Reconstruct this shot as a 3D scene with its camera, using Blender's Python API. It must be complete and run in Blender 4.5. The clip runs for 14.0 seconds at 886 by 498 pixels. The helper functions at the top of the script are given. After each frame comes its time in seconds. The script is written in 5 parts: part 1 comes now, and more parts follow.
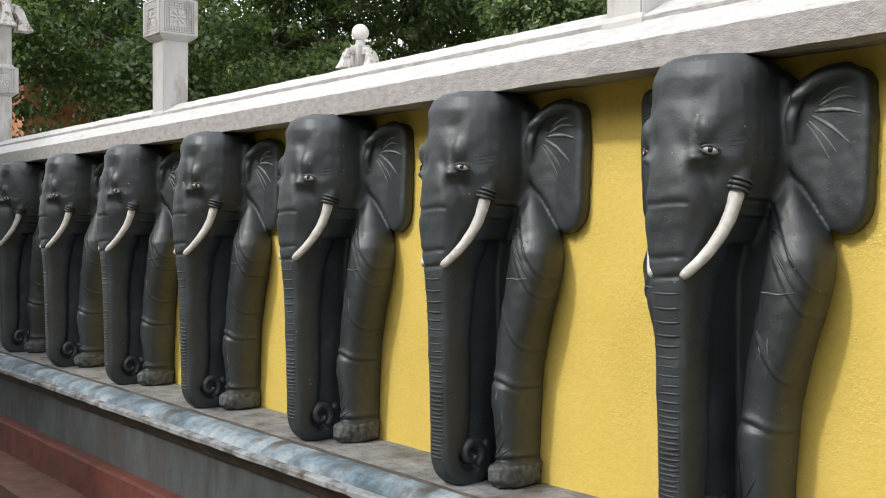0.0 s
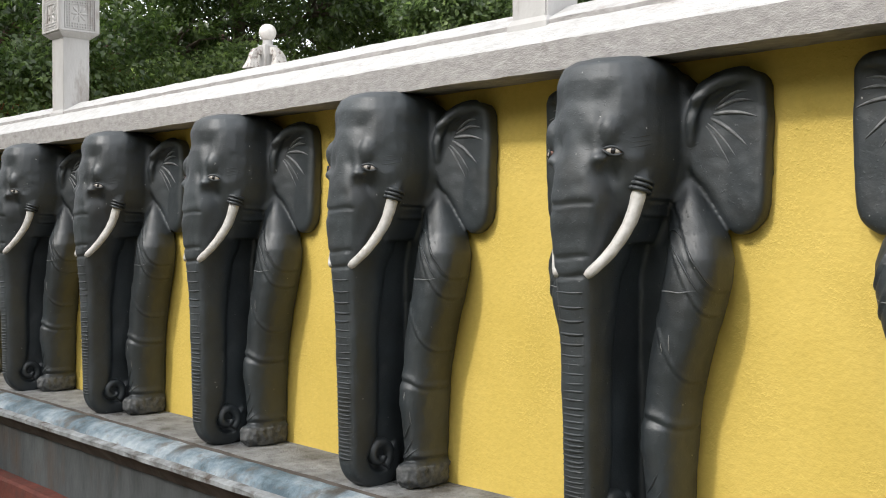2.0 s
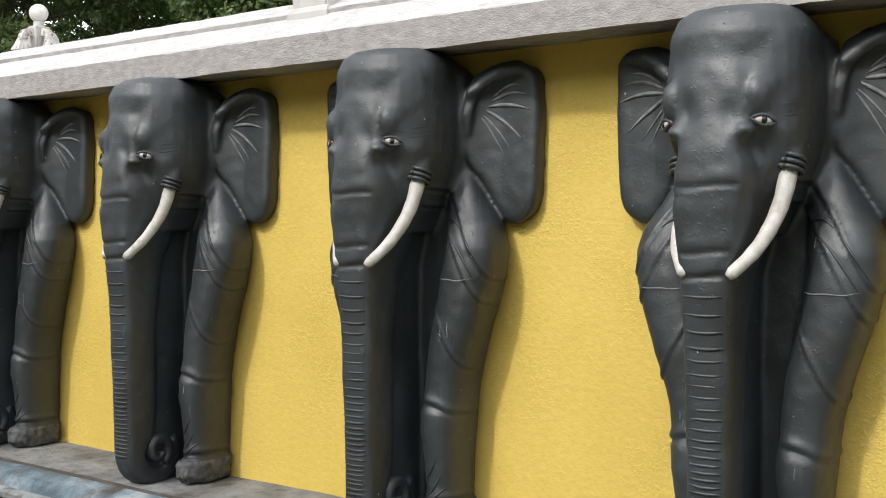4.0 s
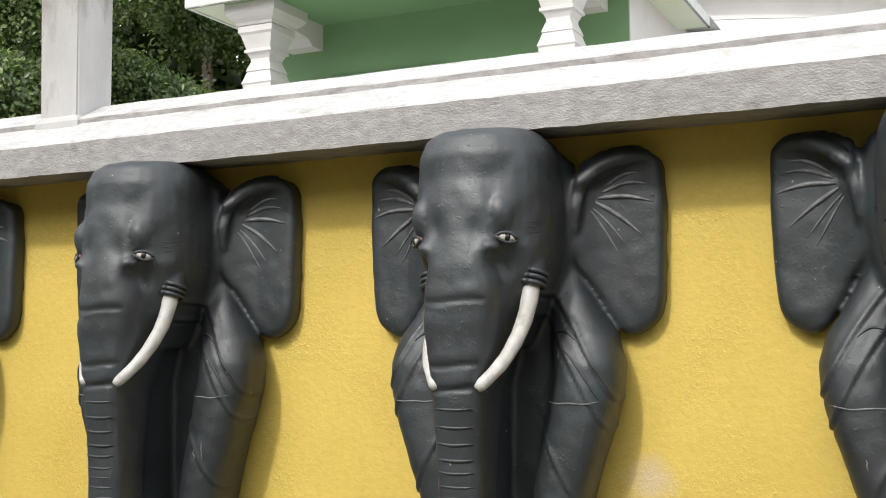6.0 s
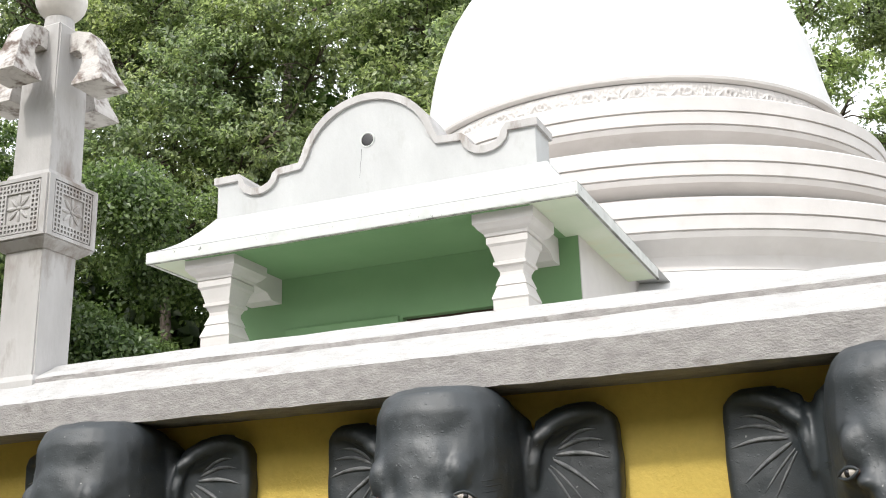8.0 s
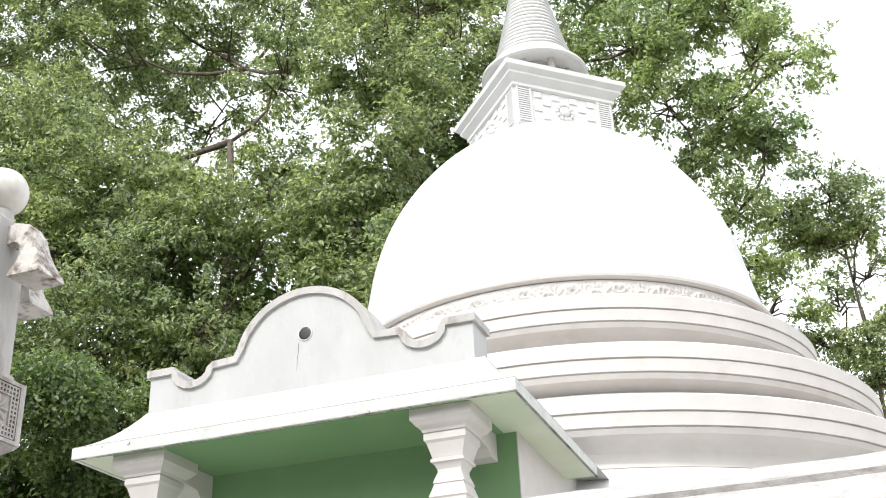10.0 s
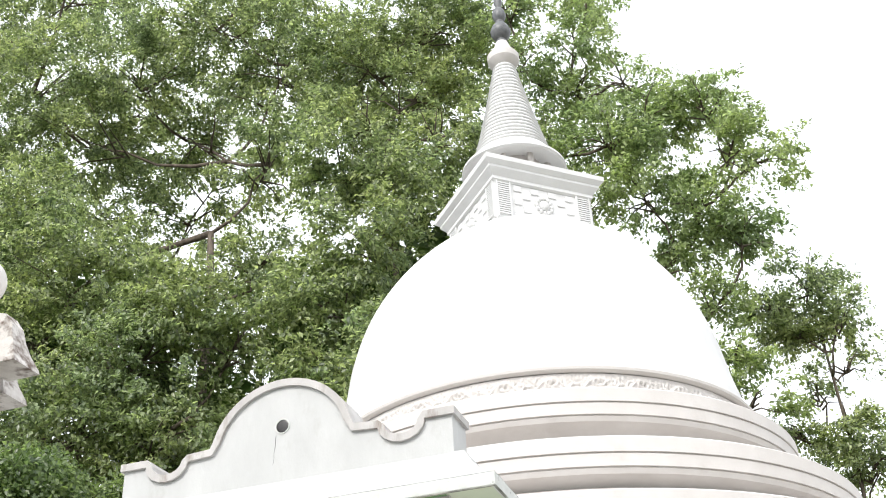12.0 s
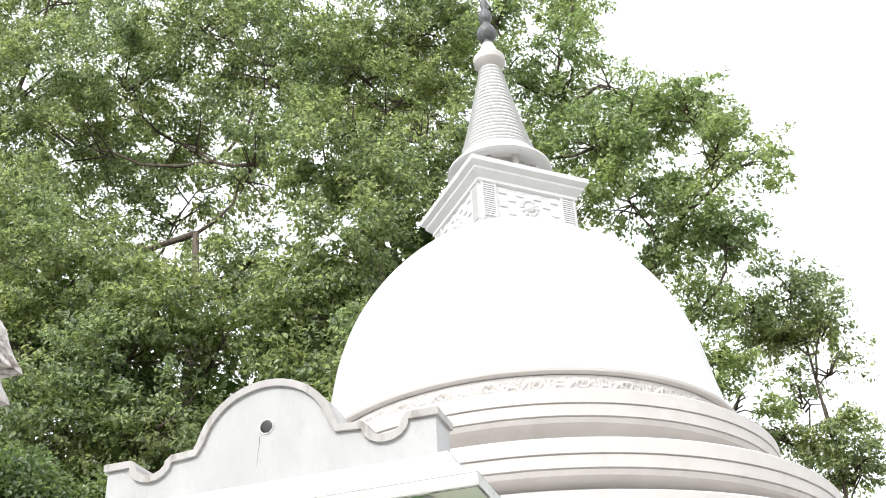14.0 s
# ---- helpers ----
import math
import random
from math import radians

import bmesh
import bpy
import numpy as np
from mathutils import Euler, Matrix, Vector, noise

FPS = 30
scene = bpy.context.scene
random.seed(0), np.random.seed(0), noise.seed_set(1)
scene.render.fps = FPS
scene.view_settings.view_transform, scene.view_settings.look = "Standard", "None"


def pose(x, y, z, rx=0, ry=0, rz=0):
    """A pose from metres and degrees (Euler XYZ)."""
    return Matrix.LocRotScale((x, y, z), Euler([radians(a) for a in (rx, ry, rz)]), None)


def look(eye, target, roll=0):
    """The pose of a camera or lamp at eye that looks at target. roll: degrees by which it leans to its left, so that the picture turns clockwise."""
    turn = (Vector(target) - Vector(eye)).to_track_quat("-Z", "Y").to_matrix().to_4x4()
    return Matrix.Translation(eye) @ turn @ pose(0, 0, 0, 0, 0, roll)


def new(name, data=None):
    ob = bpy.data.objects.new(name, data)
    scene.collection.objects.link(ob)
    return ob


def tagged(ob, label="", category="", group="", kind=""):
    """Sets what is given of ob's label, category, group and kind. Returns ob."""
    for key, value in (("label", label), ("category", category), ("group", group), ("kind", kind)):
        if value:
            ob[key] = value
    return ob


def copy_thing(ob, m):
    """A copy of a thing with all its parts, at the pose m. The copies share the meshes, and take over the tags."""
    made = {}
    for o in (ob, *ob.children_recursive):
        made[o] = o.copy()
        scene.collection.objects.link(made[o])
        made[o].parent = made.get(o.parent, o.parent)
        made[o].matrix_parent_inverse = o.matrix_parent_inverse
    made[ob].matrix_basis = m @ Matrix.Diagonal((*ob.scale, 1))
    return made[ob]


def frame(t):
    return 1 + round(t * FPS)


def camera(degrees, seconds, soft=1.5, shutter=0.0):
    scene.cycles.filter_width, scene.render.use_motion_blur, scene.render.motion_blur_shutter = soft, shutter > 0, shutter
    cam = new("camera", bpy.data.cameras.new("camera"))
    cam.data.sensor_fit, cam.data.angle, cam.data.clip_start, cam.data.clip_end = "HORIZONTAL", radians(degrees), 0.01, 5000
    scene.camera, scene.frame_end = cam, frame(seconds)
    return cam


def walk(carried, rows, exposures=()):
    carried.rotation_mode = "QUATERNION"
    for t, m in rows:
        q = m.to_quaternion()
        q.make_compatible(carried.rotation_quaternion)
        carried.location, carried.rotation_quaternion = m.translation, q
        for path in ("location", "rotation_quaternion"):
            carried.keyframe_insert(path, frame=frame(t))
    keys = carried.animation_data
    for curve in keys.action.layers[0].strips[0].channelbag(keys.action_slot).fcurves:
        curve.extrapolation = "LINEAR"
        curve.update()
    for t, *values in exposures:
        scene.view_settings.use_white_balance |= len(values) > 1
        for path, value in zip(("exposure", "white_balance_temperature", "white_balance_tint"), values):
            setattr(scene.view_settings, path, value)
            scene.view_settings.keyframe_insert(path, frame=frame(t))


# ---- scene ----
cam = camera(43.6, 14.0, soft=1.0)
PATH = [
    (0, (0.931, -2.566, 1.408), (-0.654, -1.348, 1.376), 0.3),
    (0.5, (0.934, -2.571, 1.405), (-0.648, -1.347, 1.374), 0.3),
    (1, (0.934, -2.568, 1.404), (-0.629, -1.32, 1.374), 0.3),
    (1.5, (0.933, -2.561, 1.403), (-0.597, -1.273, 1.375), 0.3),
    (2, (0.938, -2.562, 1.404), (-0.544, -1.218, 1.376), 0.2),
    (2.5, (0.943, -2.56, 1.4), (-0.477, -1.151, 1.376), 0.3),
    (5, (0.986, -2.538, 1.402), (-0.023, -0.811, 1.384), -0.2),
    (5.5, (1.0, -2.533, 1.41), (0.096, -0.749, 1.444), -0.4),
    (6, (1.0, -2.539, 1.42), (0.152, -0.734, 1.566), -0.7),
    (6.5, (1.01, -2.553, 1.431), (0.203, -0.746, 1.721), -1.1),
    (7, (1.009, -2.552, 1.436), (0.232, -0.751, 1.829), -1.3),
    (7.5, (1.013, -2.56, 1.435), (0.252, -0.773, 1.914), -1.5),
    (8, (1.016, -2.568, 1.439), (0.278, -0.802, 2.02), -1.7),
    (8.5, (1.018, -2.57, 1.436), (0.315, -0.819, 2.098), -1.9),
    (9, (1.012, -2.568, 1.442), (0.362, -0.835, 2.2), -2.2),
    (11.5, (1.015, -2.577, 1.439), (0.493, -0.939, 2.46), -3.0),
    (12, (1.015, -2.574, 1.434), (0.507, -0.946, 2.48), -3.1),
    (12.5, (1.022, -2.587, 1.427), (0.516, -0.96, 2.474), -3.1),
    (13, (1.027, -2.592, 1.428), (0.524, -0.963, 2.474), -3.1),
    (13.5, (1.029, -2.591, 1.424), (0.534, -0.96, 2.47), -3.2),
    (14, (1.028, -2.589, 1.423), (0.545, -0.955, 2.469), -3.3),
]
EXPOSURES = [(0.0, 0.0), (14.0, 0.0)]
walk(cam, [(t, look(eye, target, roll)) for t, eye, target, roll in PATH], EXPOSURES)

# ---- light ----
world = bpy.data.worlds.new("sky")
scene.world = world
world.use_nodes = True
wn = world.node_tree.nodes
wl = world.node_tree.links
SUN_ELEVATION, SUN_TURN = 42.0, 191.0
sky = wn.new("ShaderNodeTexSky")
sky.sky_type, sky.sun_disc = "NISHITA", False
sky.sun_elevation, sky.sun_rotation = radians(SUN_ELEVATION), radians(SUN_TURN)
sky.dust_density, sky.air_density = 4.0, 1.0
grey = wn.new("ShaderNodeHueSaturation")
grey.inputs["Saturation"].default_value = 0.18
veil = wn.new("ShaderNodeMix")
veil.data_type = "RGBA"
veil.inputs["Factor"].default_value = 0.55
veil.inputs["B"].default_value = (9.0, 9.3, 9.8, 1)
wl.new(sky.outputs["Color"], grey.inputs["Color"])
wl.new(grey.outputs["Color"], veil.inputs["A"])
wl.new(veil.outputs["Result"], wn["Background"].inputs["Color"])
wn["Background"].inputs["Strength"].default_value = 0.262

lamp = bpy.data.lights.new("sun", "SUN")
lamp.energy, lamp.angle, lamp.color = 1.9, radians(4), (1.0, 0.96, 0.9)
sun = new("sun", lamp)
sun_az = radians(SUN_TURN)
sun_dir = Vector((math.sin(sun_az) * math.cos(radians(SUN_ELEVATION)), math.cos(sun_az) * math.cos(radians(SUN_ELEVATION)), math.sin(radians(SUN_ELEVATION))))
sun.matrix_world = look(sun_dir * 60, (0, 0, 0))


# ---- materials ----
def material(name, rough=0.7, metal=0.0, spec=0.5):
    m = bpy.data.materials.new(name)
    m.use_nodes = True
    b = m.node_tree.nodes["Principled BSDF"]
    b.inputs["Roughness"].default_value = rough
    b.inputs["Metallic"].default_value = metal
    b.inputs["Specular IOR Level"].default_value = spec
    return m, m.node_tree.nodes, m.node_tree.links, b


def coords(n, l, scale=(1, 1, 1)):
    g = n.new("ShaderNodeNewGeometry")
    mp = n.new("ShaderNodeMapping")
    mp.inputs["Scale"].default_value = scale
    l.new(g.outputs["Position"], mp.inputs["Vector"])
    return mp.outputs["Vector"]


def noise_tex(n, l, vec, scale, detail=6.0, rough=0.6):
    t = n.new("ShaderNodeTexNoise")
    t.inputs["Scale"].default_value, t.inputs["Detail"].default_value, t.inputs["Roughness"].default_value = scale, detail, rough
    l.new(vec, t.inputs["Vector"])
    return t.outputs["Fac"]


def ramp(n, l, fac, stops):
    r = n.new("ShaderNodeValToRGB")
    els = r.color_ramp.elements
    while len(els) < len(stops):
        els.new(0.5)
    for e, (p, c) in zip(els, stops):
        e.position = p
        e.color = (*c, 1) if len(c) == 3 else c
    l.new(fac, r.inputs["Fac"])
    return r.outputs["Color"]


def mixc(n, l, fac, a, b, mode="MIX"):
    m = n.new("ShaderNodeMix")
    m.data_type, m.blend_type = "RGBA", mode
    for sock, v in (("Factor", fac), ("A", a), ("B", b)):
        if isinstance(v, (int, float)):
            m.inputs[sock].default_value = v
        elif isinstance(v, tuple):
            m.inputs[sock].default_value = (*v, 1)
        else:
            l.new(v, m.inputs[sock])
    return m.outputs["Result"]


def bump(n, l, b, height, strength, distance, prior=None):
    k = n.new("ShaderNodeBump")
    k.inputs["Strength"].default_value, k.inputs["Distance"].default_value = strength, distance
    l.new(height, k.inputs["Height"])
    if prior is not None:
        l.new(prior, k.inputs["Normal"])
    l.new(k.outputs["Normal"], b.inputs["Normal"])
    return k.outputs["Normal"]


def surface(name, low, high, scale, rough, bumps=((60, 0.3, 0.004),), stain=None, stain_scale=2.0, stain_at=(0.55, 0.75), stretch=(1, 1, 1), spec=0.5):
    """Two tones by noise, a stain layer of larger size, and relief at one or more sizes."""
    m, n, l, b = material(name, rough, 0, spec)
    v = coords(n, l, stretch)
    col = ramp(n, l, noise_tex(n, l, v, scale), ((0.3, low), (0.72, high)))
    if stain:
        mask = ramp(n, l, noise_tex(n, l, v, stain_scale, 8, 0.65), ((stain_at[0], (0, 0, 0)), (stain_at[1], (1, 1, 1))))
        col = mixc(n, l, mask, col, stain)
    l.new(col, b.inputs["Base Color"])
    prior = None
    for s, strength, dist in bumps:
        prior = bump(n, l, b, noise_tex(n, l, v, s, 5, 0.6), strength, dist, prior)
    return m


def yellow_plaster():
    m, n, l, b = material("yellow_plaster", 0.62, 0, 0.35)
    v = coords(n, l)
    col = ramp(n, l, noise_tex(n, l, v, 3.0, 7), ((0.3, (0.64, 0.465, 0.1)), (0.7, (0.72, 0.53, 0.13))))
    fine = ramp(n, l, noise_tex(n, l, v, 45, 5), ((0.35, (0.94, 0.935, 0.92)), (0.6, (1.0, 1.0, 1.0))))
    col = mixc(n, l, 1.0, col, fine, "MULTIPLY")
    # a pale worn patch low on the wall
    g = n.new("ShaderNodeNewGeometry")
    d = n.new("ShaderNodeVectorMath")
    d.operation = "DISTANCE"
    d.inputs[1].default_value = (0.327, 0.0, 1.067)
    l.new(g.outputs["Position"], d.inputs[0])
    wob = n.new("ShaderNodeMath")
    wob.operation = "MULTIPLY_ADD"
    wob.inputs[1].default_value = 0.09
    l.new(noise_tex(n, l, v, 22, 4), wob.inputs[0])
    l.new(d.outputs["Value"], wob.inputs[2])
    patch = ramp(n, l, wob.outputs["Value"], ((0.06, (0.55, 0.55, 0.55)), (0.115, (0, 0, 0))))
    col = mixc(n, l, patch, col, (0.62, 0.5, 0.42))
    l.new(col, b.inputs["Base Color"])
    a = bump(n, l, b, noise_tex(n, l, v, 60, 6, 0.6), 0.5, 0.005)
    # sparse trowel grit in streaks
    grit = ramp(n, l, noise_tex(n, l, v, 90, 4, 0.6), ((0.5, (0, 0, 0)), (0.66, (1, 1, 1))))
    where = ramp(n, l, noise_tex(n, l, v, 2.6, 3), ((0.5, (0.04, 0.04, 0.04)), (0.68, (1, 1, 1))))
    a = bump(n, l, b, mixc(n, l, 1.0, grit, where, "MULTIPLY"), 0.5, 0.005, a)
    return m


def black_paint():
    m, n, l, b = material("black_paint", 0.5, 0, 0.88)
    v = n.new("ShaderNodeTexCoord").outputs["Object"]
    info = n.new("ShaderNodeObjectInfo")
    shift = n.new("ShaderNodeVectorMath")
    shift.operation = "ADD"
    off = n.new("ShaderNodeVectorMath")
    off.operation = "SCALE"
    off.inputs[0].default_value = (7.0, 3.0, 5.0)
    l.new(info.outputs["Random"], off.inputs["Scale"])
    l.new(v, shift.inputs[0])
    l.new(off.outputs["Vector"], shift.inputs[1])
    v = shift.outputs["Vector"]
    col = ramp(n, l, noise_tex(n, l, v, 4, 8, 0.65), ((0.3, (0.008, 0.011, 0.013)), (0.72, (0.03, 0.039, 0.045))))
    # brownish faded patches
    fade = ramp(n, l, noise_tex(n, l, v, 7, 5, 0.6), ((0.55, (0, 0, 0)), (0.8, (0.6, 0.6, 0.6))))
    col = mixc(n, l, fade, col, (0.022, 0.02, 0.018))
    dust = ramp(n, l, noise_tex(n, l, v, 24, 8, 0.7), ((0.62, (0, 0, 0)), (0.85, (0.5, 0.5, 0.5))))
    col = mixc(n, l, dust, col, (0.11, 0.11, 0.108))
    chips = ramp(n, l, noise_tex(n, l, v, 75, 3, 0.5), ((0.75, (0, 0, 0)), (0.765, (1, 1, 1))))
    col = mixc(n, l, chips, col, (0.38, 0.38, 0.36))
    l.new(col, b.inputs["Base Color"])
    r = ramp(n, l, noise_tex(n, l, v, 9, 6), ((0.3, (0.47, 0.47, 0.47)), (0.7, (0.6, 0.6, 0.6))))
    l.new(r, b.inputs["Roughness"])
    a = bump(n, l, b, noise_tex(n, l, v, 24, 6, 0.65), 0.28, 0.006)
    pits = ramp(n, l, noise_tex(n, l, v, 130, 3), ((0.3, (0, 0, 0)), (0.42, (1, 1, 1))))
    lumps = ramp(n, l, noise_tex(n, l, v, 95, 3), ((0.62, (0, 0, 0)), (0.74, (1, 1, 1))))
    a = bump(n, l, b, pits, 0.2, 0.0014, a)
    a = bump(n, l, b, lumps, 0.4, 0.002, a)
    return m


def worn_black(name, low, high, rough=0.45):
    m, n, l, b = material(name, rough)
    v = coords(n, l)
    l.new(ramp(n, l, noise_tex(n, l, v, 40, 4), ((0.3, low), (0.7, high))), b.inputs["Base Color"])
    bump(n, l, b, noise_tex(n, l, v, 70, 5), 0.6, 0.005)
    return m


def leaf_material(name, dark, light):
    m, n, l, b = material(name, 0.36, 0, 0.8)
    g = n.new("ShaderNodeNewGeometry")
    col = ramp(n, l, g.outputs["Random Per Island"], ((0.0, dark), (0.6, tuple((a + c) / 2 for a, c in zip(dark, light))), (1.0, light)))
    big = ramp(n, l, noise_tex(n, l, coords(n, l), 0.5, 3), ((0.35, (0.75, 0.8, 0.8)), (0.65, (1.1, 1.05, 0.9))))
    col = mixc(n, l, 1.0, col, big, "MULTIPLY")
    l.new(col, b.inputs["Base Color"])
    t = n.new("ShaderNodeBsdfTranslucent")
    bright = mixc(n, l, 1.0, col, (1.65, 1.75, 1.25), "MULTIPLY")
    l.new(bright, t.inputs["Color"])
    mix = n.new("ShaderNodeMixShader")
    mix.inputs[0].default_value = 0.5
    l.new(b.outputs[0], mix.inputs[1])
    l.new(t.outputs[0], mix.inputs[2])
    l.new(mix.outputs[0], n["Material Output"].inputs["Surface"])
    return m


def ledge_blue():
    """Worn blue-grey paint on cement, with a dark ragged spot below each trunk."""
    m, n, l, b = material("ledge_blue_grey", 0.7)
    v = coords(n, l)
    col = ramp(n, l, noise_tex(n, l, v, 5, 8, 0.65), ((0.38, (0.05, 0.08, 0.1)), (0.5, (0.14, 0.19, 0.225)), (0.64, (0.31, 0.35, 0.375))))
    grime = ramp(n, l, noise_tex(n, l, v, 11, 8, 0.7), ((0.5, (0, 0, 0)), (0.64, (0.8, 0.8, 0.8))))
    col = mixc(n, l, grime, col, (0.1, 0.09, 0.08))
    g = n.new("ShaderNodeNewGeometry")
    sep = n.new("ShaderNodeSeparateXYZ")
    l.new(g.outputs["Position"], sep.inputs[0])

    def math_node(op, a, c):
        q = n.new("ShaderNodeMath")
        q.operation = op
        for k, val in enumerate((a, c)):
            if isinstance(val, float):
                q.inputs[k].default_value = val
            elif val is not None:
                l.new(val, q.inputs[k])
        return q.outputs[0]

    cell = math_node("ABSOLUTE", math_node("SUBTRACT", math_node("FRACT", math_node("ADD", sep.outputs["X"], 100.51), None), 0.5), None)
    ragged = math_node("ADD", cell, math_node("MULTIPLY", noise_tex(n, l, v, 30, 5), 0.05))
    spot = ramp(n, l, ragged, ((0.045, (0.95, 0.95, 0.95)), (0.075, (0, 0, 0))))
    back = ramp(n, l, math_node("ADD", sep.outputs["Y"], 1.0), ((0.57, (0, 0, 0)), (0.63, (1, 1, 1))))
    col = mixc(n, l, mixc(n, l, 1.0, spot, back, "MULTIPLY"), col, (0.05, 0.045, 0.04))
    l.new(col, b.inputs["Base Color"])
    a = bump(n, l, b, noise_tex(n, l, v, 60, 6), 0.7, 0.008)
    return m


def plain(name, color, rough):
    m, n, l, b = material(name, rough)
    v = coords(n, l)
    l.new(ramp(n, l, noise_tex(n, l, v, 30, 4), ((0.3, tuple(c * 0.85 for c in color)), (0.7, color))), b.inputs["Base Color"])
    return m


YELLOW = yellow_plaster()
BLACK = black_paint()
WORN_GLINT = worn_black("worn_glinting_edges", (0.09, 0.095, 0.1), (0.24, 0.245, 0.25))
FOOT = worn_black("rough_worn_foot", (0.028, 0.031, 0.034), (0.12, 0.122, 0.12), 0.7)
SCAR = worn_black("scraped_paint", (0.07, 0.07, 0.068), (0.28, 0.275, 0.265), 0.7)
TUSK = surface("tusk_white", (0.42, 0.4, 0.37), (0.62, 0.6, 0.57), 34, 0.5, ((60, 0.6, 0.004),), (0.3, 0.25, 0.2), 30, (0.58, 0.74))
EYE_WHITE = plain("eye_white", (0.5, 0.45, 0.4), 0.4)
EYE_RED = plain("eye_lid_pink", (0.24, 0.12, 0.09), 0.5)
PUPIL = plain("pupil_black", (0.012, 0.01, 0.01), 0.25)
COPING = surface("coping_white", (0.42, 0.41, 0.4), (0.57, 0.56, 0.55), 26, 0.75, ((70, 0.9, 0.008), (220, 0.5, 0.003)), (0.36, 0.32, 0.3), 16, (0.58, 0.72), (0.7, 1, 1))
COPING_SHADE_FACE = surface("coping_rough_shade_grey", (0.27, 0.255, 0.245), (0.43, 0.41, 0.395), 30, 0.85, ((70, 0.6, 0.006), (180, 0.7, 0.004)), (0.18, 0.165, 0.15), 14, (0.6, 0.74), (0.75, 1, 1.3))
WHITEWASH = surface("whitewash", (0.62, 0.62, 0.615), (0.7, 0.7, 0.695), 3, 0.6, ((40, 0.2, 0.004),), (0.6, 0.595, 0.575), 3.0, (0.6, 0.85), (1, 1, 0.5))
SHRINE_WHITE = surface("shrine_whitewash", (0.45, 0.455, 0.45), (0.53, 0.535, 0.53), 4, 0.65, ((40, 0.4, 0.004), (120, 0.3, 0.002)), (0.4, 0.4, 0.38), 6, (0.58, 0.8), (1, 1, 0.5))
CREAM = surface("cream_whitewash", (0.545, 0.518, 0.497), (0.615, 0.59, 0.57), 3, 0.65, ((40, 0.25, 0.004),), (0.5, 0.47, 0.44), 2.2, (0.6, 0.8))
PILLAR = surface("pillar_white", (0.4, 0.385, 0.372), (0.54, 0.525, 0.512), 6, 0.7, ((60, 0.5, 0.004), (160, 0.3, 0.002)), (0.24, 0.2, 0.17), 8, (0.52, 0.7), (1, 1, 0.35))
LAMP_WORN = surface("lamp_worn_white", (0.46, 0.43, 0.4), (0.7, 0.67, 0.64), 12, 0.75, ((60, 0.5, 0.005),), (0.14, 0.1, 0.08), 16, (0.48, 0.62))
GLOBE = plain("globe_white", (0.76, 0.72, 0.68), 0.3)
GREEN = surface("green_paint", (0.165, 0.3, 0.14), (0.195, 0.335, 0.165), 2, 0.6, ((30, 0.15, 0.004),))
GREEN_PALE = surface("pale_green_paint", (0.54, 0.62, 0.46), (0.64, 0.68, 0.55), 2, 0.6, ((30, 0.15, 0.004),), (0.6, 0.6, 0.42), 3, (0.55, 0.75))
EDGE = surface("eave_edge", (0.5, 0.515, 0.49), (0.66, 0.67, 0.645), 8, 0.7, ((60, 0.4, 0.004),), (0.12, 0.125, 0.1), 22, (0.62, 0.7))
MOTTLED_DARK = surface("dark_mottled_line", (0.05, 0.055, 0.045), (0.42, 0.43, 0.38), 9, 0.9, ((60, 0.5, 0.004),))
DOOR_WOOD = surface("dark_door_wood", (0.035, 0.02, 0.014), (0.07, 0.04, 0.025), 20, 0.5)
LEDGE_TOP = surface("ledge_pale_cement", (0.12, 0.12, 0.12), (0.35, 0.36, 0.365), 14, 0.85, ((50, 0.9, 0.012), (200, 0.5, 0.003)), (0.09, 0.085, 0.078), 7, (0.5, 0.64))
LEDGE_BLUE = ledge_blue()
COVE_BROWN = surface("cove_dark_brown", (0.04, 0.032, 0.026), (0.1, 0.085, 0.072), 9, 0.85, ((60, 0.5, 0.006),), (0.16, 0.16, 0.16), 6, (0.6, 0.8), (1, 1, 0.4))
LIP_DIRTY = surface("lip_dirty_white", (0.08, 0.08, 0.078), (0.33, 0.35, 0.36), 12, 0.8, ((70, 0.6, 0.006),), (0.07, 0.055, 0.045), 10, (0.5, 0.64))
PLINTH_GREY = surface("plinth_grey", (0.03, 0.034, 0.036), (0.09, 0.1, 0.104), 7, 0.8, ((50, 0.6, 0.006),), (0.07, 0.05, 0.038), 5, (0.5, 0.7), (1, 1, 0.35))
RED_CEMENT = surface("red_cement", (0.065, 0.014, 0.009), (0.15, 0.036, 0.021), 8, 0.85, ((50, 0.6, 0.006),), (0.05, 0.03, 0.02), 6, (0.52, 0.72))
RED_TREAD = surface("red_tread_dirty", (0.055, 0.022, 0.013), (0.14, 0.055, 0.032), 7, 0.85, ((40, 0.6, 0.008),), (0.09, 0.065, 0.03), 5, (0.55, 0.72))
GROUND = surface("ground_earth", (0.11, 0.075, 0.045), (0.2, 0.15, 0.1), 0.8, 0.95, ((8, 0.6, 0.03), (60, 0.4, 0.006)), (0.05, 0.08, 0.025), 0.4, (0.45, 0.6))
TERRACE = surface("terrace_cement", (0.4, 0.39, 0.37), (0.52, 0.51, 0.49), 2, 0.85)
BARK = surface("bark", (0.06, 0.045, 0.035), (0.16, 0.13, 0.1), 14, 0.9, ((20, 0.8, 0.03),), None, 2, (0.5, 0.7), (1, 1, 0.25))
ORANGE = surface("orange_plaster", (0.36, 0.14, 0.07), (0.48, 0.2, 0.1), 3, 0.8)
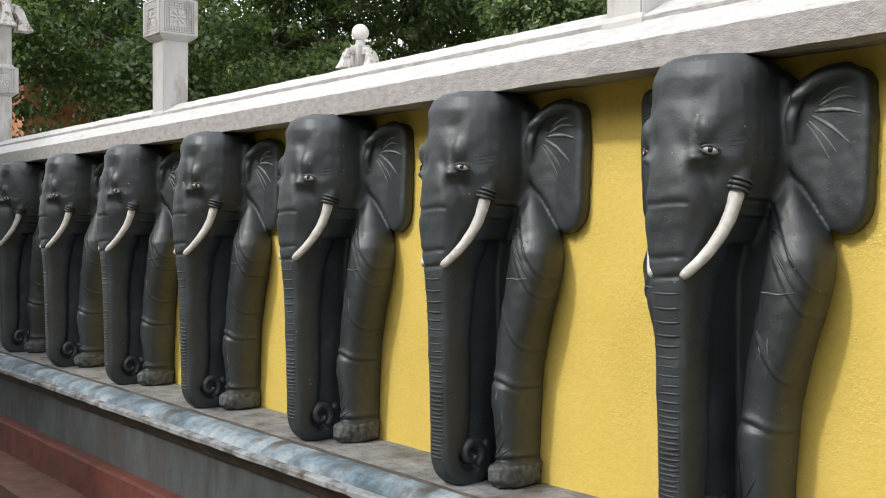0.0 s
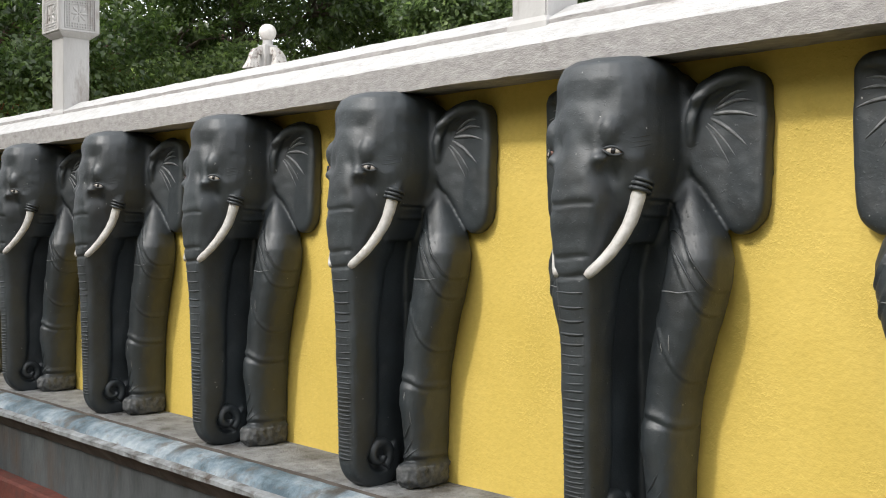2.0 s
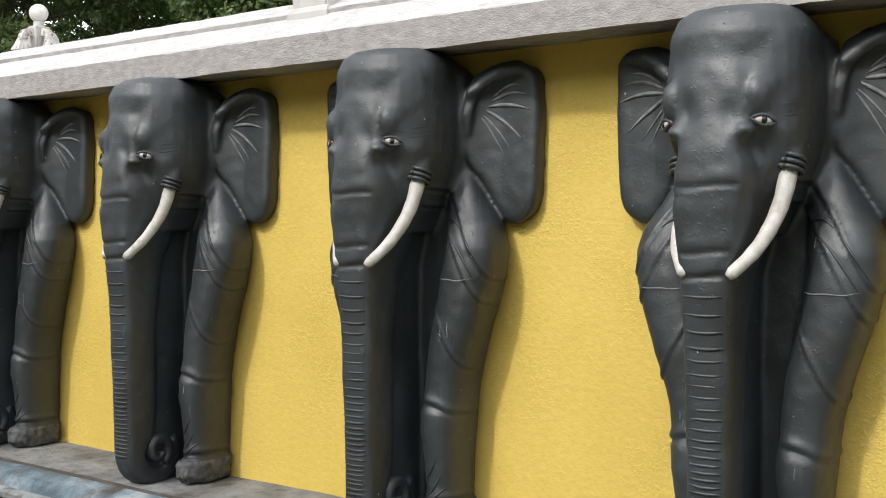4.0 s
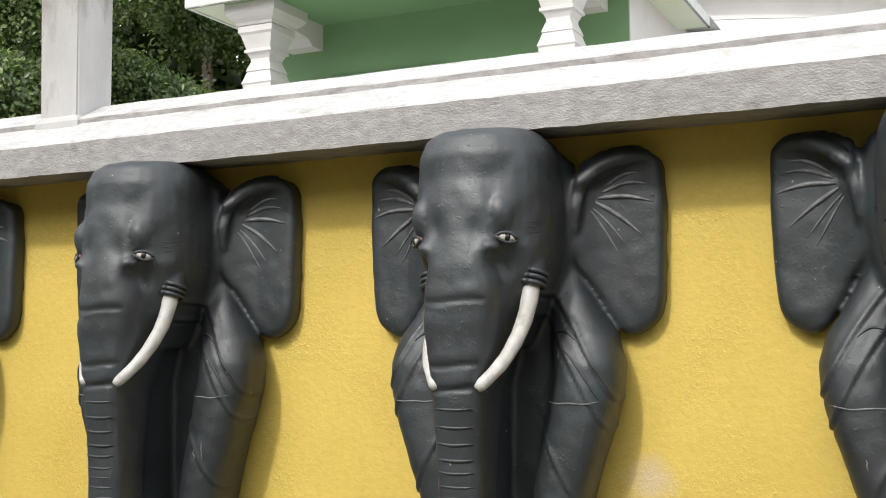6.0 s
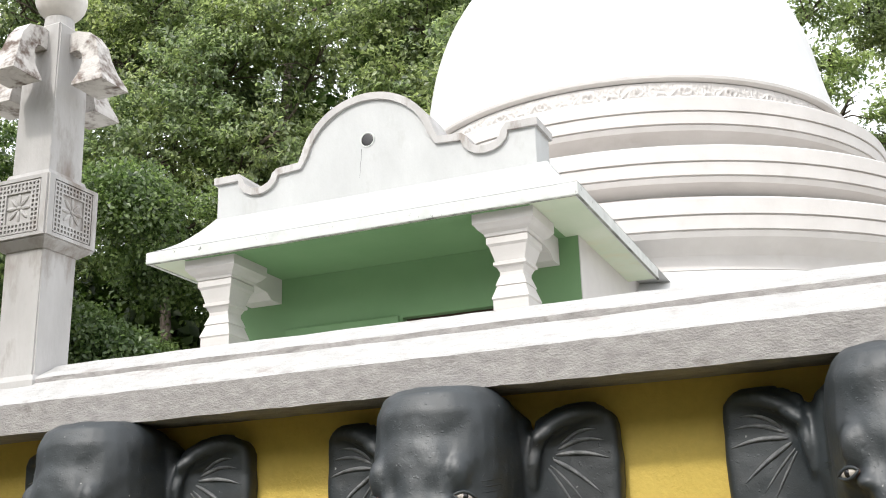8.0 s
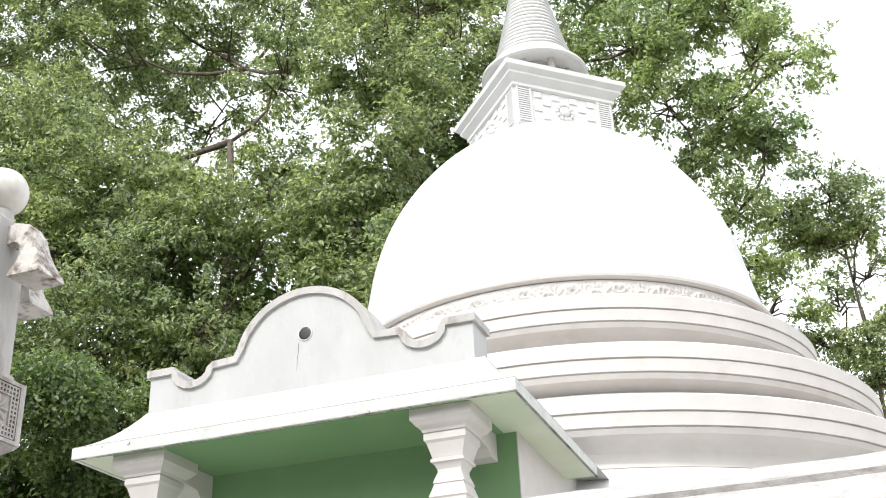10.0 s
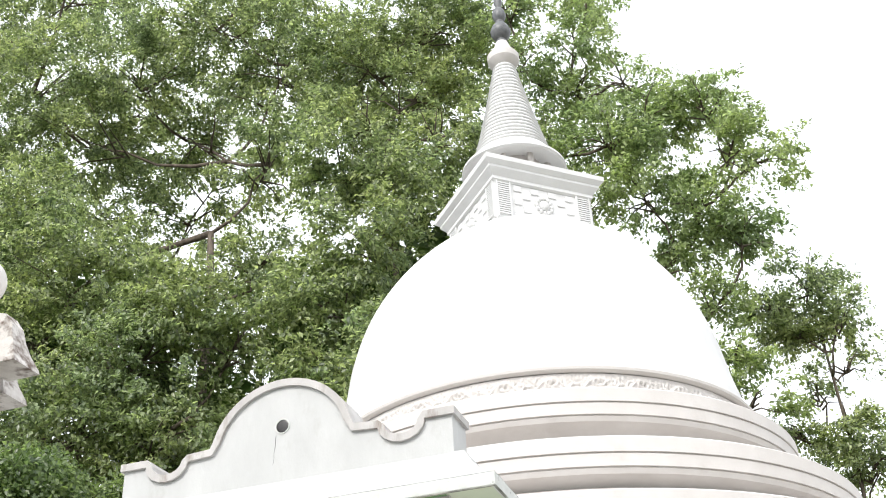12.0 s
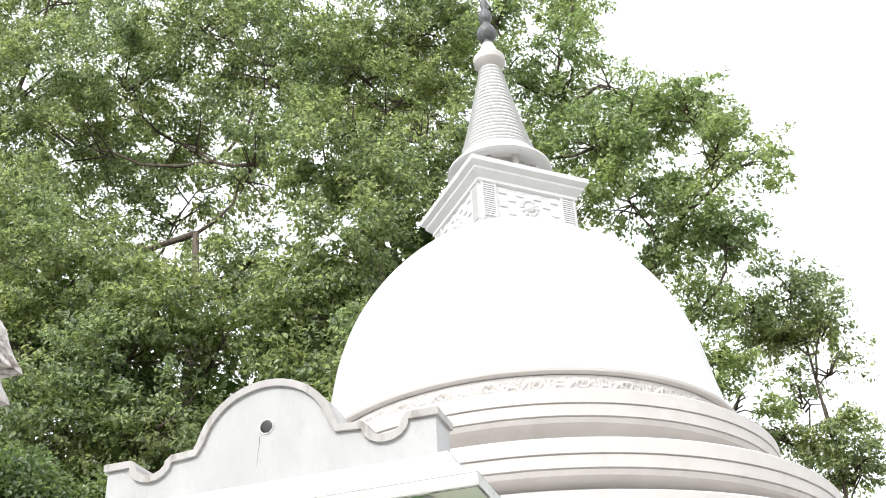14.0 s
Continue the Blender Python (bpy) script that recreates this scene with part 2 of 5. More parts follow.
DARK_WOOD = surface("dark_window_wood", (0.03, 0.022, 0.018), (0.06, 0.045, 0.035), 10, 0.6)
ROOF_TILE = surface("roof_tile", (0.12, 0.06, 0.045), (0.2, 0.1, 0.07), 6, 0.85)
GOLD_DARK = surface("weathered_metal", (0.07, 0.075, 0.08), (0.16, 0.165, 0.17), 20, 0.45)
LEAF_A = leaf_material("leaf_mid_green", (0.085, 0.12, 0.06), (0.48, 0.54, 0.32))
LEAF_B = leaf_material("leaf_dark_green", (0.035, 0.065, 0.02), (0.13, 0.19, 0.06))
LEAF_D = leaf_material("leaf_hedge_green", (0.07, 0.11, 0.045), (0.28, 0.36, 0.16))
LEAF_C = leaf_material("leaf_light_green", (0.13, 0.175, 0.085), (0.44, 0.52, 0.29))


# ---- building helpers ----
def mesh_of(bm, name, mats, smooth=False):
    bmesh.ops.recalc_face_normals(bm, faces=bm.faces[:])
    me = bpy.data.meshes.new(name)
    bm.to_mesh(me)
    bm.free()
    for m in mats if isinstance(mats, (list, tuple)) else [mats]:
        me.materials.append(m)
    if smooth:
        me.shade_smooth()
    return me


def part(name, bm, mats, parent, label="", smooth=False):
    ob = new(name, mesh_of(bm, name, mats, smooth))
    ob.parent = parent
    if label:
        tagged(ob, label)
    return ob


def thing(name, at, label, category, group="", kind=""):
    ob = new(name)
    ob.location = at
    ob.empty_display_size = 0.1
    return tagged(ob, label, category, group, kind)


def box(bm, lo, hi, bevel=0.0, mat=0):
    c = [(a + b) / 2 for a, b in zip(lo, hi)]
    d = [b - a for a, b in zip(lo, hi)]
    r = bmesh.ops.create_cube(bm, size=1.0, matrix=Matrix.Translation(c) @ Matrix.Diagonal((*d, 1)))
    vs = r["verts"]
    fs = {f for v in vs for f in v.link_faces}
    for f in fs:
        f.material_index = mat
    if bevel:
        es = list({e for v in vs for e in v.link_edges})
        bmesh.ops.bevel(bm, geom=es, offset=bevel, segments=2, affect="EDGES", profile=0.5)
    return bm


def strip(bm, rings, closed=True, caps=True, mat=0):
    """Quads between rings of points; the ring is closed round or open."""
    rows = [[bm.verts.new(p) for p in ring] for ring in rings]
    n = len(rows[0])
    for a, b in zip(rows, rows[1:]):
        for i in range(n if closed else n - 1):
            j = (i + 1) % n
            bm.faces.new((a[i], a[j], b[j], b[i])).material_index = mat
    if caps:
        bm.faces.new(rows[0]).material_index = mat
        bm.faces.new(rows[-1]).material_index = mat
    return rows


def revolve(profile, n=96, center=(0, 0)):
    """A closed turned solid from (radius, height) pairs."""
    bm = bmesh.new()
    rings = [[(center[0] + r * math.cos(2 * math.pi * i / n), center[1] + r * math.sin(2 * math.pi * i / n), z) for i in range(n)] for r, z in profile]
    strip(bm, rings)
    return bm


def superring(cx, cy, z, hx, hy, p=2.6, n=28):
    out = []
    for i in range(n):
        a = 2 * math.pi * i / n
        c, s = math.cos(a), math.sin(a)
        out.append((cx + hx * math.copysign(abs(c) ** (2 / p), c), cy + hy * math.copysign(abs(s) ** (2 / p), s), z))
    return out


def loft(bm, sections, p=2.6, n=28):
    strip(bm, [superring(*s, p, n) for s in sections])


def tube(bm, pts, radii, n=10, mat=0):
    pts = [Vector(q) for q in pts]
    rings = []
    side = None
    for i, q in enumerate(pts):
        d = (pts[min(i + 1, len(pts) - 1)] - pts[max(i - 1, 0)]).normalized()
        if side is None:
            side = d.cross(Vector((0.3, 0.5, 0.81))).normalized()
        side = (side - d * side.dot(d)).normalized()
        up = d.cross(side)
        rings.append([q + radii[i] * (side * math.cos(2 * math.pi * k / n) + up * math.sin(2 * math.pi * k / n)) for k in range(n)])
    strip(bm, rings, mat=mat)


def ellipsoid(bm, c, r, mat=0, seg=16, turn=None):
    m = Matrix.Translation(c) @ (turn or Matrix()) @ Matrix.Diagonal((*r, 1))
    res = bmesh.ops.create_uvsphere(bm, u_segments=seg, v_segments=max(8, seg * 2 // 3), radius=1.0, matrix=m)
    for v in res["verts"]:
        for f in v.link_faces:
            f.material_index = mat


def along_x(profile, x0, x1, step=0.12, wobble=0.0, seed=0, face_mats=None):
    """A bar with a (y, z) outline drawn along x, its corners a little uneven."""
    rnd = random.Random(seed)
    bm = bmesh.new()
    n = max(2, int((x1 - x0) / step))
    rows = []
    for i in range(n + 1):
        x = x0 + (x1 - x0) * i / n
        rows.append([bm.verts.new((x, y + rnd.uniform(-wobble, wobble), z + rnd.uniform(-wobble, wobble))) for y, z in profile])
    k = len(profile)
    for a, b in zip(rows, rows[1:]):
        for i in range(k):
            f = bm.faces.new((a[i], a[(i + 1) % k], b[(i + 1) % k], b[i]))
            if face_mats:
                f.material_index = face_mats[i]
    bm.faces.new(rows[0])
    bm.faces.new(rows[-1])
    return bm


def structure(name, bm, mats, label, category, smooth=False):
    return tagged(new(name, mesh_of(bm, name, mats, smooth)), label, category, kind="structure")


# ---- setting ----
LEDGE_Z, GROUND_Z, WEST, EAST = 0.55, -0.25, -8.32, 5.0

bm = bmesh.new()
bmesh.ops.create_grid(bm, x_segments=60, y_segments=60, size=400)
for v in bm.verts:
    v.co.z = GROUND_Z
structure("ground", bm, GROUND, "brown earth ground with patches of moss", "ground")

bm = bmesh.new()
box(bm, (WEST, 0.0, -0.2), (EAST, 0.3, 1.98))
structure("wall_south", bm, YELLOW, "yellow painted rough plaster retaining wall", "wall")
bm = bmesh.new()
box(bm, (WEST, 0.303, -0.2), (WEST + 0.3, 16.0, 1.98))
structure("wall_west", bm, YELLOW, "yellow painted plaster side wall of the terrace", "wall")
bm = bmesh.new()
box(bm, (EAST - 0.3, 0.303, -0.2), (EAST, 16.0, 1.98))
structure("wall_east", bm, YELLOW, "yellow painted plaster side wall of the terrace", "wall")
bm = bmesh.new()
box(bm, (WEST + 0.305, 0.305, 1.2), (EAST - 0.305, 16.0, 1.9))
structure("terrace_floor", bm, TERRACE, "grey cement terrace floor behind the coping", "floor")

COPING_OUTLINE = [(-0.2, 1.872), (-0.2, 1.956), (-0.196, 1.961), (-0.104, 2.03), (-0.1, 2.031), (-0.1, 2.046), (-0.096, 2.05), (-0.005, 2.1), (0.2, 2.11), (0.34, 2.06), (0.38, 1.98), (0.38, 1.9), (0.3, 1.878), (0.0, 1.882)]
# upright and under faces are greyer: rough cement plus the shade of their angle
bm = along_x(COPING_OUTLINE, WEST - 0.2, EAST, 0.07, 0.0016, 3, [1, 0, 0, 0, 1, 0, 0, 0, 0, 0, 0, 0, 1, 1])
structure("coping", bm, [COPING, COPING_SHADE_FACE], "whitewashed stepped coping with a rough cement face, greyed by painted shade", "coping")
bm = along_x([(0.0, 1.885), (0.0, 2.05), (0.08, 2.1), (0.4, 2.1), (0.5, 2.0), (0.5, 1.885)], 0.39, 16.0, 0.4, 0.002, 4)
bmesh.ops.rotate(bm, verts=bm.verts[:], cent=(0, 0, 0), matrix=Matrix.Rotation(radians(90), 3, "Z"))
bmesh.ops.translate(bm, verts=bm.verts[:], vec=(WEST + 0.3, 0, 0))
structure("coping_west", bm, COPING, "whitewashed coping of the side wall", "coping")

LEDGE_OUTLINE = [(-0.001, 0.4), (-0.001, LEDGE_Z + 0.004), (-0.295, LEDGE_Z), (-0.298, LEDGE_Z - 0.009), (-0.307, LEDGE_Z - 0.008), (-0.33, 0.5505), (-0.37, 0.546), (-0.4, 0.536), (-0.422, 0.52), (-0.432, 0.503), (-0.458, 0.498), (-0.464, 0.494), (-0.464, 0.477), (-0.452, 0.472), (-0.42, 0.455), (-0.395, 0.43), (-0.378, 0.4), (-0.36, 0.39)]
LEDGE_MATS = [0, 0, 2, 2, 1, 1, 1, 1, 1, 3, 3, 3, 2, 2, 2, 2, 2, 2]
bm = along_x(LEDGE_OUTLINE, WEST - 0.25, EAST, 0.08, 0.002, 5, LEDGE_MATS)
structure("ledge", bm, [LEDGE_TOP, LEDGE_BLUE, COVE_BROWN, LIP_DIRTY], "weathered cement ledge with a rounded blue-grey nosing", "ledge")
bm = bmesh.new()
box(bm, (WEST - 0.2, -0.36, GROUND_Z), (EAST, -0.002, 0.396))
structure("plinth", bm, PLINTH_GREY, "grey painted plinth with dark water stains", "plinth")
bm = along_x([(-0.358, GROUND_Z - 0.05), (-0.358, 0.148), (-0.42, 0.145), (-0.434, 0.132), (-0.434, GROUND_Z - 0.05)], WEST - 0.35, EAST, 0.15, 0.0025, 6)
structure("kerb", bm, RED_CEMENT, "red oxide cement kerb at the foot of the plinth", "kerb")
bm = along_x([(-0.436, GROUND_Z - 0.05), (-0.436, -0.05), (-0.68, -0.056), (-0.7, -0.07), (-0.7, GROUND_Z - 0.05)], WEST - 0.35, EAST, 0.15, 0.003, 7)
structure("step", bm, RED_TREAD, "dirty red cement step with moss", "step")


# ---- elephant statues ----
from mathutils.bvhtree import BVHTree

TRUNK = [(-0.268, 0.9, 0.1, 0.076), (-0.27, 0.8, 0.092, 0.067), (-0.272, 0.72, 0.082, 0.06), (-0.273, 0.62, 0.071, 0.056), (-0.276, 0.5, 0.062, 0.052), (-0.272, 0.38, 0.063, 0.049), (-0.271, 0.27, 0.062, 0.047), (-0.273, 0.17, 0.056, 0.046)]
TRUNK_X = -0.01


def sweep_yz(bm, path, p=4.0, n=28):
    """A bar swept in the y-z plane: rows of y, z, half thickness, half width."""
    rings = []
    for i, (y, z, h, w) in enumerate(path):
        a, b = path[max(i - 1, 0)], path[min(i + 1, len(path) - 1)]
        d = Vector((0, b[0] - a[0], b[1] - a[1])).normalized()
        side = Vector((0, -d.z, d.y))
        ring = []
        for k in range(n):
            t = 2 * math.pi * k / n
            c, s = math.cos(t), math.sin(t)
            ring.append(Vector((TRUNK_X + w * math.copysign(abs(c) ** (2 / p), c), y, z)) + side * h * math.copysign(abs(s) ** (2 / p), s))
        rings.append(ring)
    strip(bm, rings)


def smoothstep(a, b, x):
    t = np.clip((x - a) / (b - a), 0, 1)
    return t * t * (3 - 2 * t)


def ear_front(x, z):
    """How far the ear's face stands out from the wall."""
    return 0.052 + 0.05 * max(0.0, 1 - (x - 0.18) / 0.1) ** 1.5 + 0.012 * max(0.0, (z - 1.2) / 0.08)



def elephant_mesh(voxel, seed):
    bm = bmesh.new()
    # head: a deep block with rounded corners, flat in front
    head = [(1.328, 0.08, 0.06, -0.17), (1.322, 0.108, 0.11, -0.17), (1.302, 0.134, 0.155, -0.16), (1.262, 0.152, 0.178, -0.153), (1.19, 0.163, 0.186, -0.151), (1.12, 0.165, 0.186, -0.15), (1.05, 0.161, 0.18, -0.148), (0.99, 0.148, 0.166, -0.146), (0.93, 0.12, 0.14, -0.148), (0.88, 0.095, 0.115, -0.15), (0.83, 0.076, 0.095, -0.16)]
    loft(bm, [(0.01, y, z, w, h) for z, w, h, y in head], 2.8)
    ellipsoid(bm, (-0.03, -0.19, 1.245), (0.112, 0.125, 0.092), 0, 24)
    ellipsoid(bm, (0.082, -0.18, 1.245), (0.09, 0.11, 0.086), 0, 24)
    # flat face that runs down into the trunk
    face = [(1.26, 0.08, 0.06, -0.258, 0.0), (1.18, 0.09, 0.085, -0.258, 0.0), (1.08, 0.094, 0.1, -0.257, 0.0), (1.0, 0.094, 0.112, -0.256, 0.0), (0.93, 0.088, 0.115, -0.254, -0.001), (0.86, 0.08, 0.11, -0.254, -0.003), (0.79, 0.071, 0.1, -0.259, -0.006), (0.745, 0.062, 0.085, -0.267, -0.009)]
    loft(bm, [(x, y, z, w, h) for z, w, h, y, x in face], 3.8)
    # low slab against the wall, and a narrow rib that holds the trunk clear of it
    loft(bm, [(0, -0.04, 0.0, 0.13, 0.04), (0, -0.04, 0.4, 0.14, 0.042), (0, -0.045, 0.75, 0.18, 0.046), (0, -0.05, 1.2, 0.19, 0.055)], 4)
    loft(bm, [(TRUNK_X, -0.1, 0.0, 0.03, 0.09), (TRUNK_X, -0.13, 0.2, 0.03, 0.12), (TRUNK_X, -0.13, 0.6, 0.03, 0.12), (TRUNK_X, -0.13, 0.74, 0.036, 0.12), (TRUNK_X, -0.13, 0.9, 0.08, 0.12)], 3)
    # trunk, curled back at the tip
    path = list(TRUNK)
    cy, cz = -0.206, 0.106
    for i in range(19):
        u = i / 18
        a = math.pi + u * radians(205)
        r = 0.085 - 0.02 * max(0.0, u - 0.55) / 0.45
        path.append((cy + r * math.cos(a), cz + r * math.sin(a), 0.037 - 0.015 * u, 0.046 - 0.002 * u))
    sweep_yz(bm, path, 4.5)
    ellipsoid(bm, (TRUNK_X, cy, cz), (0.032, 0.066, 0.066))
    for s in (-1, 1):
        # leg, shoulder and foot
        # height, inner edge, outer edge, front
        leg = []
        for z, inner, outer, front in ((0.004, 0.082, 0.192, 0.185), (0.024, 0.076, 0.201, 0.2), (0.062, 0.076, 0.201, 0.202), (0.08, 0.08, 0.197, 0.192), (0.09, 0.088, 0.186, 0.172), (0.14, 0.087, 0.185, 0.17), (0.2, 0.082, 0.187, 0.178), (0.28, 0.076, 0.193, 0.188), (0.335, 0.074, 0.198, 0.188), (0.358, 0.076, 0.2, 0.178), (0.42, 0.077, 0.207, 0.174), (0.5, 0.086, 0.229, 0.176), (0.58, 0.1, 0.254, 0.178), (0.66, 0.116, 0.281, 0.178), (0.73, 0.128, 0.298, 0.176), (0.79, 0.134, 0.302, 0.168), (0.85, 0.13, 0.286, 0.146), (0.9, 0.124, 0.252, 0.124), (0.96, 0.114, 0.218, 0.1), (1.02, 0.104, 0.192, 0.08), (1.08, 0.1, 0.17, 0.06)):
            outer -= 0.006 + 0.008 * max(0.0, 1 - z / 0.3)
            leg.append((z, (inner + outer) / 2, (outer - inner) / 2, front * 0.51, -front * 0.49))
        loft(bm, [(s * x + (0.012 if s < 0 else 0.0), y, z, w, h) for z, x, w, h, y in leg], 2.5)
        # side of the head that carries the ear
        loft(bm, [(s * 0.1, -0.06, 1.29, 0.04, 0.05), (s * 0.115, -0.06, 1.26, 0.06, 0.065), (s * 0.12, -0.06, 1.18, 0.066, 0.075), (s * 0.12, -0.06, 1.08, 0.066, 0.08), (s * 0.1, -0.06, 0.95, 0.06, 0.075)], 2.4)
        # brow, eye socket, cheek lump and tusk sheath
        ellipsoid(bm, (s * 0.09, -0.308, 1.122), (0.034, 0.031, 0.05))
        ellipsoid(bm, (s * 0.1, -0.297, 1.067), (0.03, 0.024, 0.022))
        ellipsoid(bm, (s * 0.074, -0.332, 1.046), (0.028, 0.028, 0.024))
        o = 0.034 if s < 0 else 0.0
        tube(bm, [(o + s * 0.1, -0.15, 1.16), (o + s * 0.112, -0.18, 1.1), (o + s * 0.126, -0.214, 1.03), (o + s * 0.138, -0.236, 0.975)], [0.058, 0.05, 0.036, 0.025], 16)
        # ear plate
        ear = [(0.17, 1.04), (0.165, 1.14), (0.178, 1.21), (0.205, 1.252), (0.26, 1.28), (0.322, 1.285), (0.372, 1.264), (0.384, 1.226), (0.385, 1.065), (0.375, 0.92), (0.349, 0.873), (0.3, 0.853), (0.268, 0.878), (0.216, 0.968)]
        smooth_ear = []
        for i in range(len(ear)):
            p0, p1, p2, p3 = (ear[(i + k) % len(ear)] for k in (-1, 0, 1, 2))
            for t in (0, 0.25, 0.5, 0.75):
                smooth_ear.append(tuple(0.5 * (2 * p1[j] + (p2[j] - p0[j]) * t + (2 * p0[j] - 5 * p1[j] + 4 * p2[j] - p3[j]) * t * t + (3 * p1[j] - p0[j] - 3 * p2[j] + p3[j]) * t ** 3) for j in (0, 1)))
        ear = smooth_ear
        mx, mz = 0.27, 1.1
        rings = []
        for depth, inset in ((0.0, 0.0), (0.72, 0.0), (0.93, 0.07), (1.0, 0.2), (1.0, 0.4), (1.0, 0.6), (1.0, 0.8), (1.0, 0.95)):
            ring = []
            for x, z in ear:
                x2, z2 = x + (mx - x) * inset, z + (mz - z) * inset
                ring.append((s * x2 + (0.008 if s < 0 else 0.0), -ear_front(x2, z2) * depth, z2))
            rings.append(ring)
        strip(bm, rings)
        # ear root lobe beside the head
        tube(bm, [(s * 0.18, -0.08, 1.06), (s * 0.19, -0.092, 1.1), (s * 0.194, -0.098, 1.15), (s * 0.204, -0.094, 1.2), (s * 0.24, -0.078, 1.238), (s * 0.29, -0.066, 1.262), (s * 0.345, -0.056, 1.262)], [0.005, 0.011, 0.015, 0.016, 0.014, 0.011, 0.006], 12)
    me = mesh_of(bm, "rough", [BLACK])
    ob = new("rough", me)
    mod = ob.modifiers.new("remesh", "REMESH")
    mod.mode, mod.voxel_size = "VOXEL", voxel
    sm = ob.modifiers.new("smooth", "SMOOTH")
    sm.factor, sm.iterations = 0.5, max(2, round(0.03 / voxel))
    dg = bpy.context.evaluated_depsgraph_get()
    body = bpy.data.meshes.new_from_object(ob.evaluated_get(dg))
    bpy.data.objects.remove(ob)
    n = len(body.vertices)
    co, no = np.empty(n * 3), np.empty(n * 3)
    body.vertices.foreach_get("co", co)
    body.vertices.foreach_get("normal", no)
    co, no = co.reshape(-1, 3), no.reshape(-1, 3)
    x, y, z = co.T
    d = np.zeros(n)
    front = smoothstep(0.5, 0.85, -no[:, 1]) * (y < -0.22)
    # creases across the face
    for zc, depth, half in ((0.933, 0.006, 0.115), (0.793, 0.006, 0.1), (0.742, 0.008, 0.09)):
        zz = z - zc - 0.003 * np.sin(x * 40)
        d -= depth * np.exp(-(zz / 0.0045) ** 2) * front * (np.abs(x) < half)
        d += 0.22 * depth * np.exp(-((zz - 0.02) / 0.014) ** 2) * front * (np.abs(x) < half)
    # hollows in the forehead, beside the brow and under the eye
    face_side = y < -0.19
    for hx, hz, rx, rz, depth in ((0.085, 1.2, 0.042, 0.036, 0.01), (0.05, 1.085, 0.024, 0.036, 0.011), (0.092, 1.01, 0.026, 0.03, 0.016), (0.145, 1.11, 0.022, 0.06, 0.006)):
        d -= depth * np.exp(-((np.abs(x) - hx) / rx) ** 2 - ((z - hz) / rz) ** 2) * face_side
    # the ear's upper fold stands over the fan of ridges
    ex = np.abs(x)
    ear_skin = (ex > 0.2) & (z > 0.86) & (y > -0.15) & (no[:, 1] < -0.35)
    fold = 1.2 + 0.46 * (ex - 0.222) - 0.5 * np.maximum(0, ex - 0.32)
    d += ear_skin * (0.009 * smoothstep(-0.006, 0.014, z - fold) * smoothstep(0.385, 0.33, ex) - 0.004 * np.exp(-((z - fold + 0.012) / 0.014) ** 2) * smoothstep(0.38, 0.3, ex))
    d -= ear_skin * 0.004 * np.exp(-((ex - 0.236) / 0.016) ** 2 - ((z - 1.16) / 0.05) ** 2)
    # folds on the legs and shoulder
    ax = np.abs(x)
    limb = (ax > 0.07) & (y > -0.2) & (z < 0.98) & (no[:, 1] < 0.3)
    for a, b, z0, depth in ((-0.35, 0.5, 0.385, 0.006), (-1.5, 0.35, 0.98, 0.005), (-1.3, 0.35, 1.04, 0.005), (-1.9, 0.0, 0.74, 0.005), (-0.7, 0.2, 0.17, 0.002), (0.1, 0.1, 0.088, 0.006)):
        zz = z - (z0 + a * (ax - 0.06) - b * (ax - 0.15) ** 2 * 8)
        near = smoothstep(0.08, 0.12, ax) * smoothstep(0.33, 0.26, ax)
        d += depth * np.exp(-((zz - 0.014) / 0.012) ** 2) * limb * near * 0.8
        d -= depth * np.exp(-(zz / 0.006) ** 2) * limb * near
    # toes
    toe = (z < 0.075) & (y < -0.1) & (ax > 0.07)
    d -= 0.006 * toe * np.exp(-((((ax - 0.147) * 26) % 1.0 - 0.5) / 0.16) ** 2) * smoothstep(0.075, 0.05, z)
    # rough worn feet
    foot = np.where((z < 0.085) & (ax > 0.07))[0]
    for i in foot:
        d[i] += 0.006 * noise.noise(co[i] * 38.0) + 0.004 * noise.noise(co[i] * 80.0)
    # hand-modelled unevenness
    for i in range(n):
        q = co[i]
        d[i] += 0.0035 * noise.noise((q[0] * 9, q[1] * 9, q[2] * 9)) + 0.0016 * noise.noise((q[0] * 30, q[1] * 30, q[2] * 30))
    co += no * d[:, None]
    co[:, 1] = np.minimum(co[:, 1], -0.0005)
    co[:, 2] = np.maximum(co[:, 2], 0.0)
    body.vertices.foreach_set("co", co.ravel())
    bm = bmesh.new()
    bm.from_mesh(body)
    bpy.data.meshes.remove(body)
    for f in bm.faces:
        q = f.calc_center_median()
        if q.z < 0.078 and abs(q.x) > 0.07:
            f.material_index = 6
    surf = BVHTree.FromBMesh(bm)

    def mark(points, radius, mat, taper=True):
        """A thin raised or painted line laid on the skin, given in x and z."""
        row = []
        for px, pz in points:
            hit = surf.ray_cast(Vector((px, -1.0, pz)), Vector((0, 1, 0)))[0]
            if hit is None:
                return
            row.append(hit + Vector((0, -radius * 0.25, 0)))
        if max(abs(row[i + 1].y - row[i].y) for i in range(len(row) - 1)) > 0.05:
            return
        k = len(row) - 1
        tube(bm, row, [radius * (0.25 + 0.75 * math.sin(math.pi * i / k)) if taper else radius for i in range(k + 1)], 5, mat)

    chance = random.Random(seed)
